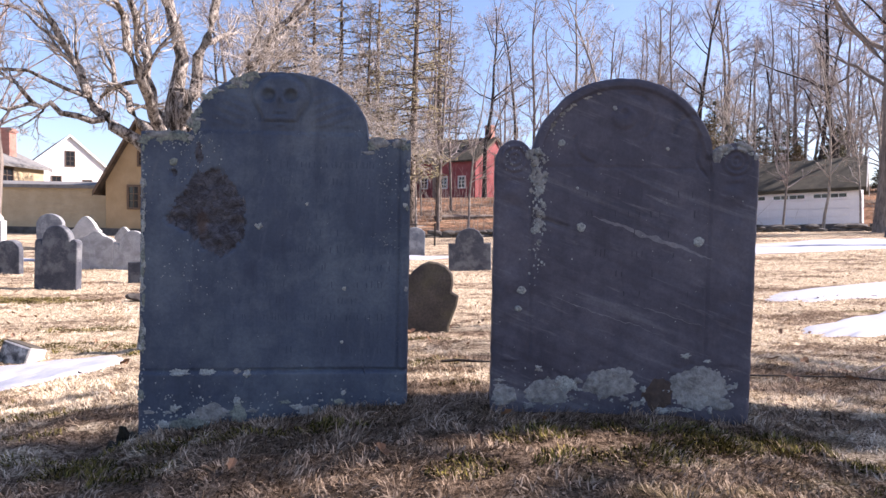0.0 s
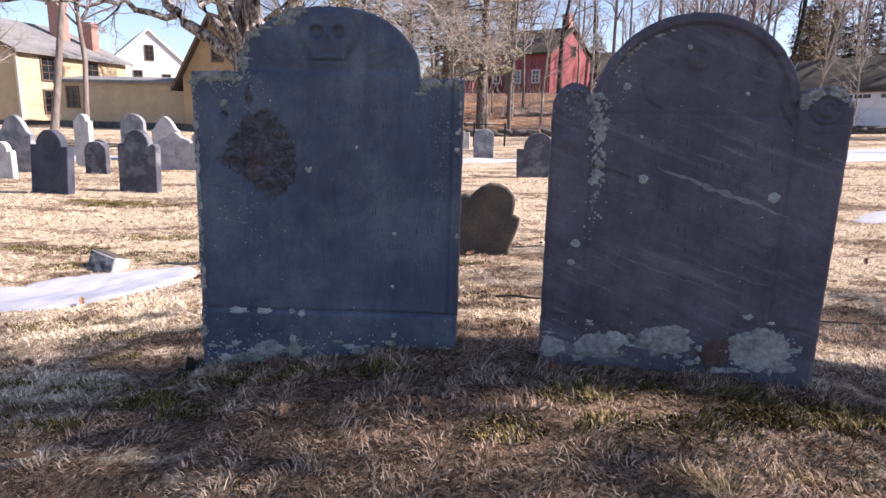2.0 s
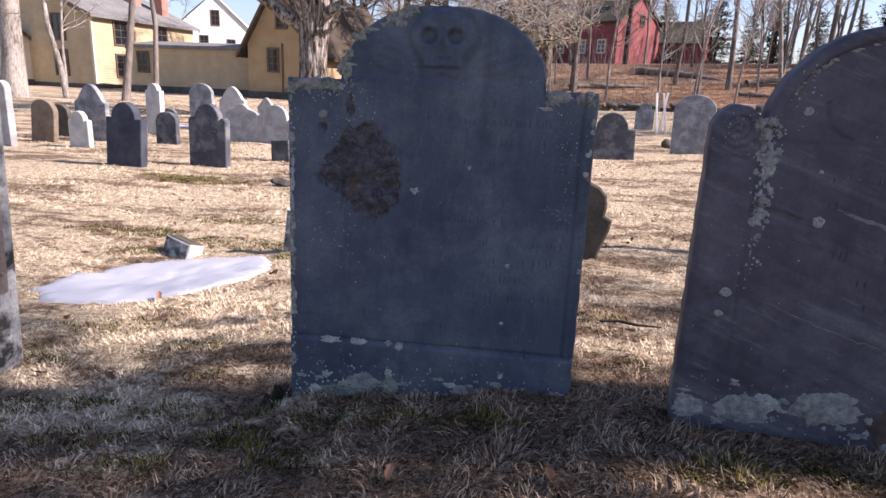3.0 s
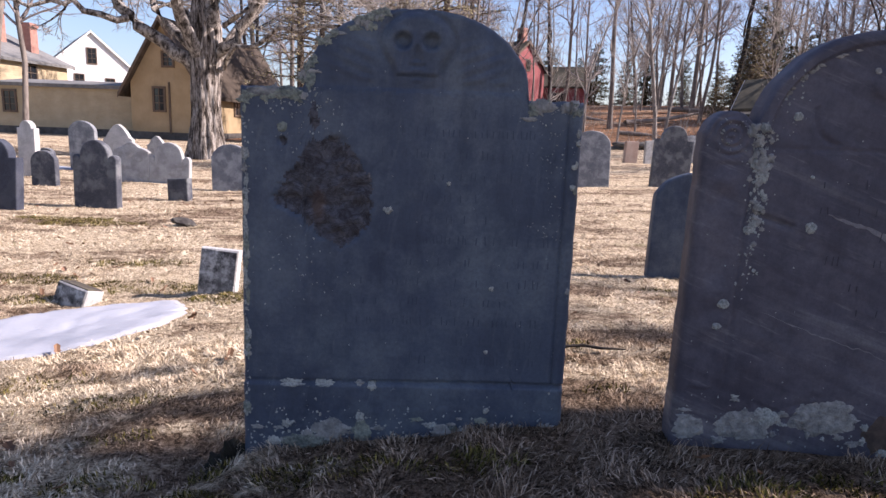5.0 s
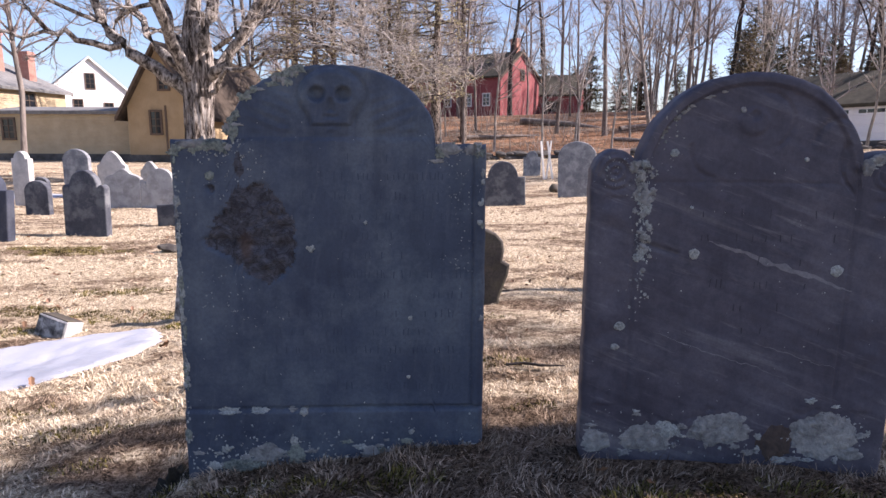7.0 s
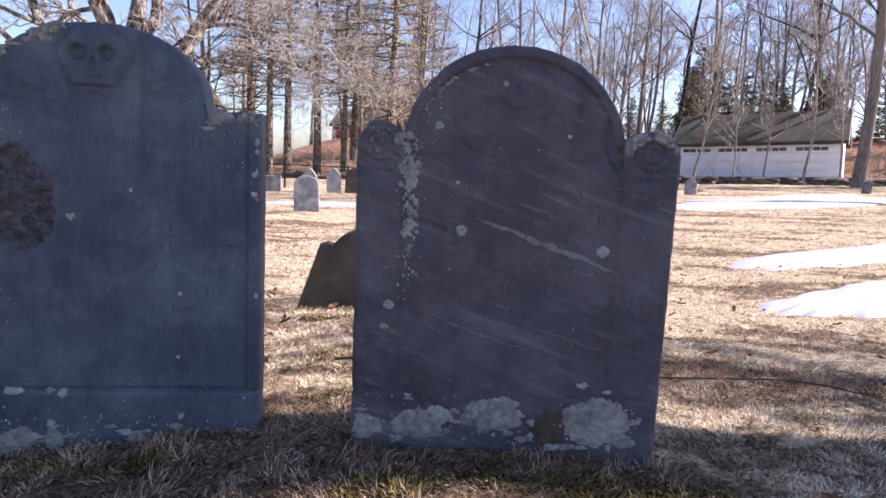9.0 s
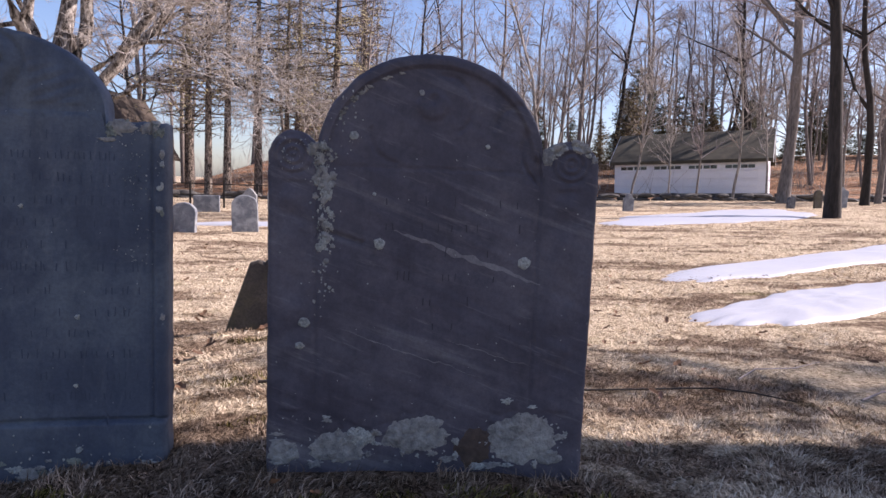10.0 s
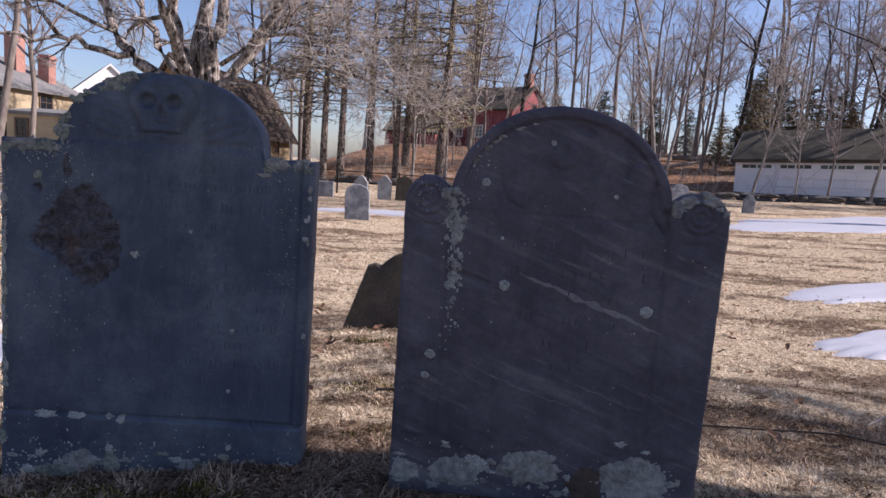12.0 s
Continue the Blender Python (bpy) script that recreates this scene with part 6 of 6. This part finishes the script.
# ---- grass, moss, leaves and twigs ----
def blades(name, x0, x1, y0, y1, count, length, width, seed, label, keep=None, flat=(0.05, 0.75), mat="blade"):
    """Dead grass: bent two-piece blades lying every way, thinned out by a slow noise."""
    rg = np.random.default_rng(seed)
    xs, ys = rg.uniform(x0, x1, count), rg.uniform(y0, y1, count)
    zs = np.array([ground_z(a, b) for a, b in zip(xs, ys)])
    dens = np.array([noise.noise((a * 2.3, b * 2.3, 5.0)) for a, b in zip(xs, ys)])
    ok = rg.random(count) < 0.75 + 0.6 * dens
    if keep is not None:
        ok &= keep(xs, ys)
    xs, ys, zs, dens = xs[ok], ys[ok], zs[ok], dens[ok]
    n = len(xs)
    comb = np.array([noise.noise((p * 5.5, q * 5.5, 8.0)) for p, q in zip(xs, ys)])
    a = comb * 9.0 + rg.normal(0, 0.75, n)
    ln = length * rg.uniform(0.5, 1.3, n) * (1 + 0.4 * dens)
    e = rg.uniform(flat[0], flat[1], n)
    e2 = e - rg.uniform(0.1, 0.9, n)
    a2 = a + rg.normal(0, 0.5, n)
    w = width * rg.uniform(0.6, 1.3, n)
    p0 = np.stack([xs, ys, zs - 0.004], 1)
    p1 = p0 + np.stack([np.cos(a) * np.cos(e), np.sin(a) * np.cos(e), np.sin(e)], 1) * (ln * 0.55)[:, None]
    p2 = p1 + np.stack([np.cos(a2) * np.cos(e2), np.sin(a2) * np.cos(e2), np.sin(e2)], 1) * (ln * 0.45)[:, None]
    side = np.stack([-np.sin(a), np.cos(a), rg.normal(0, 0.4, n)], 1) * (w * 0.5)[:, None]
    v = np.stack([p0 - side, p0 + side, p1 + side * 0.9, p1 - side * 0.9, p2], 1).reshape(-1, 3)
    me = bpy.data.meshes.new(name)
    me.vertices.add(5 * n)
    me.vertices.foreach_set("co", v.astype(np.float32).ravel())
    b = np.arange(n)[:, None] * 5
    loops = np.concatenate([b + np.array([[0, 1, 2, 3]]), b + np.array([[3, 2, 4]])], 1).ravel()
    me.loops.add(7 * n)
    me.loops.foreach_set("vertex_index", loops.astype(np.int32))
    me.polygons.add(2 * n)
    st = (np.arange(n)[:, None] * 7 + np.array([[0, 4]])).ravel()
    me.polygons.foreach_set("loop_start", st.astype(np.int32))
    me.update(calc_edges=True)
    me.validate()
    me.materials.append(M[mat])
    return tagged(new(name, me), label, name, kind="stuff")


def clear(xs, ys):
    """No grass inside the two slabs or on the snow."""
    out = (np.abs(xs) < 0.352) & (ys > -0.004) & (ys < 0.055)
    out |= (xs > 0.575) & (xs < 1.22) & (ys > -0.135) & (ys < -0.04)
    for cx, cy, rx, ry, turn in SNOW:
        c, q = math.cos(radians(turn)), math.sin(radians(turn))
        out |= (((xs - cx) * c + (ys - cy) * q) / (rx * 0.9)) ** 2 + ((-(xs - cx) * q + (ys - cy) * c) / (ry * 0.9)) ** 2 < 1
    return ~out


blades("grass", -1.6, 2.5, -1.0, 0.9, 270000, 0.026, 0.0021, 4, "short matted dead grass, straw and brown", clear, (0.15, 1.1))
blades("grass", -2.6, 3.6, 0.9, 2.4, 100000, 0.036, 0.0026, 14, "short matted dead grass, straw and brown", clear)
blades("grass", -4.5, 6.0, 2.4, 5.2, 90000, 0.05, 0.004, 5, "short matted dead grass, straw and brown", clear)
blades("grass", -8.0, 11.0, 5.2, 11.0, 90000, 0.06, 0.0055, 6, "short matted dead grass, straw and brown", clear)
blades("grass", -14.0, 22.0, 11.0, 26.0, 45000, 0.09, 0.009, 9, "short matted dead grass, straw and brown")
blades("grass", -0.42, 0.42, -0.04, -0.004, 900, 0.03, 0.0016, 7, "dead grass tufts at the foot of the stone", clear, (0.5, 1.3))
blades("grass", 0.53, 1.28, -0.18, -0.08, 2400, 0.042, 0.0016, 8, "dead grass tufts at the foot of the stone", clear, (0.5, 1.3))


MOSS = ((0.66, -0.27, 0.12, 0.06), (0.95, -0.24, 0.2, 0.05), (1.2, -0.28, 0.14, 0.07), (-0.15, -0.13, 0.16, 0.05), (0.15, -0.14, 0.12, 0.05), (-0.42, -0.2, 0.12, 0.06), (-0.25, -0.3, 0.1, 0.05),
        (0.45, 1.35, 0.22, 0.07), (-1.5, 2.0, 0.35, 0.09), (-1.95, 1.75, 0.25, 0.08), (-1.0, 1.72, 0.18, 0.07), (1.3, 1.75, 0.2, 0.05), (-3.2, 4.2, 0.45, 0.12), (0.48, -0.45, 0.1, 0.05),
        (1.45, -0.4, 0.14, 0.06), (-0.43, -0.02, 0.06, 0.06), (-0.65, -0.08, 0.14, 0.04), (1.05, -0.34, 0.2, 0.05), (-0.85, 0.35, 0.2, 0.05), (0.46, 0.62, 0.12, 0.06), (-1.25, 0.55, 0.25, 0.08), (0.5, 0.2, 0.08, 0.04),
        # first five: moss thickened to darken the turf where shade falls
        (-0.8, -0.22, 0.16, 0.05), (-1.05, -0.05, 0.2, 0.05), (-0.6, -0.34, 0.14, 0.05), (-0.7, 0.12, 0.1, 0.04), (-1.3, 0.2, 0.16, 0.05), (-1.35, 1.95, 0.3, 0.1), (-0.85, 1.62, 0.16, 0.08), (-2.3, 2.1, 0.4, 0.12), (-1.75, 2.5, 0.4, 0.1), (-2.9, 4.0, 0.5, 0.16), (1.4, -0.55, 0.2, 0.07), (0.8, -0.42, 0.2, 0.06))


def mossy(xs, ys):
    """Where moss has spread through the turf."""
    k = np.zeros(len(xs))
    for cx, cy, rx, ry in MOSS:
        k = np.maximum(k, np.exp(-(((xs - cx) / rx) ** 2 + ((ys - cy) / ry) ** 2)))
    f = np.array([noise.noise((a * 14, b * 14, 2.0)) for a, b in zip(xs, ys)])
    return (k + 0.35 * f > 0.42) & clear(xs, ys)


def moss_blade_material():
    n = Nodes("moss_fibre", 0.98, spec=0.1)
    n.color(n.ramp(n.island(), (0.0, (0.012, 0.011, 0.004)), (0.45, (0.08, 0.07, 0.019)), (0.9, (0.26, 0.21, 0.06)), (1.0, (0.34, 0.25, 0.14))))
    return n.m


M["moss_fibre"] = moss_blade_material()
for k, (x, y, rx, ry) in enumerate(MOSS):
    blades("moss", x - 2 * rx, x + 2 * rx, y - 2 * ry, y + 2 * ry, int(260000 * rx * ry) + 500, 0.022, 0.0032, 40 + k, "low dark green-brown moss spread through the turf", mossy, (0.5, 1.4), "moss_fibre")


def stick(points, r, label, wood):
    cu = bpy.data.curves.new("stick", 'CURVE')
    cu.dimensions, cu.bevel_depth, cu.bevel_resolution = '3D', r, 2
    sp = cu.splines.new('POLY')
    sp.points.add(len(points) - 1)
    for q, (x, y) in zip(sp.points, points):
        q.co = (x, y, ground_z(x, y) + 0.018 + 0.006 * noise.noise((x * 9, y * 9, 0)), 1)
        q.radius = 1.0
    sp.points[-1].radius = 0.4
    tmp = new("stick", cu)
    dg = bpy.context.evaluated_depsgraph_get()
    me = bpy.data.meshes.new_from_object(tmp.evaluated_get(dg))
    bpy.data.objects.remove(tmp)
    me.materials.clear()
    me.materials.append(wood)
    return tagged(new("stick", me), label, "twig", "fallen twigs")


stick([(1.32, 0.52), (1.52, 0.55), (1.76, 0.57), (1.9, 0.6), (2.01, 0.585), (2.1, 0.52), (2.2, 0.44)], 0.0032, "long thin fallen twig on the grass", M["bark_dark"])
stick([(2.2, 0.75), (2.35, 0.86), (2.55, 0.9), (2.8, 1.05)], 0.0028, "crooked fallen twig on the grass", M["twig_dark"])
stick([(0.47, 0.54), (0.53, 0.55), (0.58, 0.52), (0.66, 0.53)], 0.005, "short dark fallen stick", M["bark_dark"])
stick([(2.5, 0.5), (2.7, 0.62), (2.95, 0.6)], 0.004, "small fallen twig on the grass", M["twig_dark"])


def leaves():
    """Scattered curled oak leaves lying on the turf."""
    rl = random.Random(31)
    verts, faces = [], []
    for _ in range(420):
        near = rl.random() < 0.5
        x, y = (rl.uniform(-2.2, 3.2), rl.uniform(-1.1, 2.5)) if near else (rl.uniform(-4, 6), rl.uniform(2, 7))
        if (-0.4 < x < 1.3 and -0.16 < y < 0.1) or not clear(np.array([x]), np.array([y]))[0]:
            continue
        z = ground_z(x, y) + rl.uniform(0.012, 0.025)
        m = pose(x, y, z, rl.uniform(-35, 35), rl.uniform(-35, 35), rl.uniform(0, 360))
        s = rl.uniform(0.014, 0.032)
        b = len(verts)
        for u, v, h in ((-1, 0, 0.1), (-0.5, 0.42, 0.25), (0.1, 0.34, 0.1), (0.5, 0.45, 0.28), (1.0, 0, 0.15), (0.5, -0.45, 0.28), (0.1, -0.34, 0.1), (-0.5, -0.42, 0.25), (0, 0, -0.05)):
            verts.append(tuple(m @ Vector((u * s, v * s, h * s))))
        faces += [(b + 8, b + k, b + (k + 1) % 8) for k in range(8)]
    n = Nodes("oak_leaf", 0.75, spec=0.25)
    n.color(n.ramp(n.island(), (0.0, (0.09, 0.05, 0.03)), (0.6, (0.2, 0.115, 0.065)), (1.0, (0.34, 0.19, 0.12))))
    return tagged(data_ob("fallen_leaves", verts, faces, n.m), "scattered curled brown oak leaves", "leaves", kind="stuff")


leaves()

bm = bmesh.new()
bmesh.ops.create_icosphere(bm, subdivisions=3, radius=0.085)
for v in bm.verts:
    v.co *= 1 + 0.12 * noise.noise(v.co * 14)
cobble = mesh_ob("rock", bm, M["mossy_stone"], smooth=True)
cobble.matrix_world = pose(2.25, 9.2, ground_z(2.25, 9.2) + 0.055)
tagged(cobble, "dark round fieldstone lying on the lawn", "rock")
stakes = empty("stakes", pose(2.75, 12.6, ground_z(2.75, 12.6)))
tagged(stakes, "three white wooden stakes leaning together", "stakes")
for a, t in ((12, 10), (-10, 200), (6, 110)):
    bm = boxed(-0.022, 0.022, -0.012, 0.012, -0.05, 0.85, bevel=0.004)
    st = part("stake", bm, M["trim_white"], stakes)
    st.matrix_local = pose(0.1 * math.cos(radians(t)), 0.06 * math.sin(radians(t)), 0, a * 0.5, -a, t)
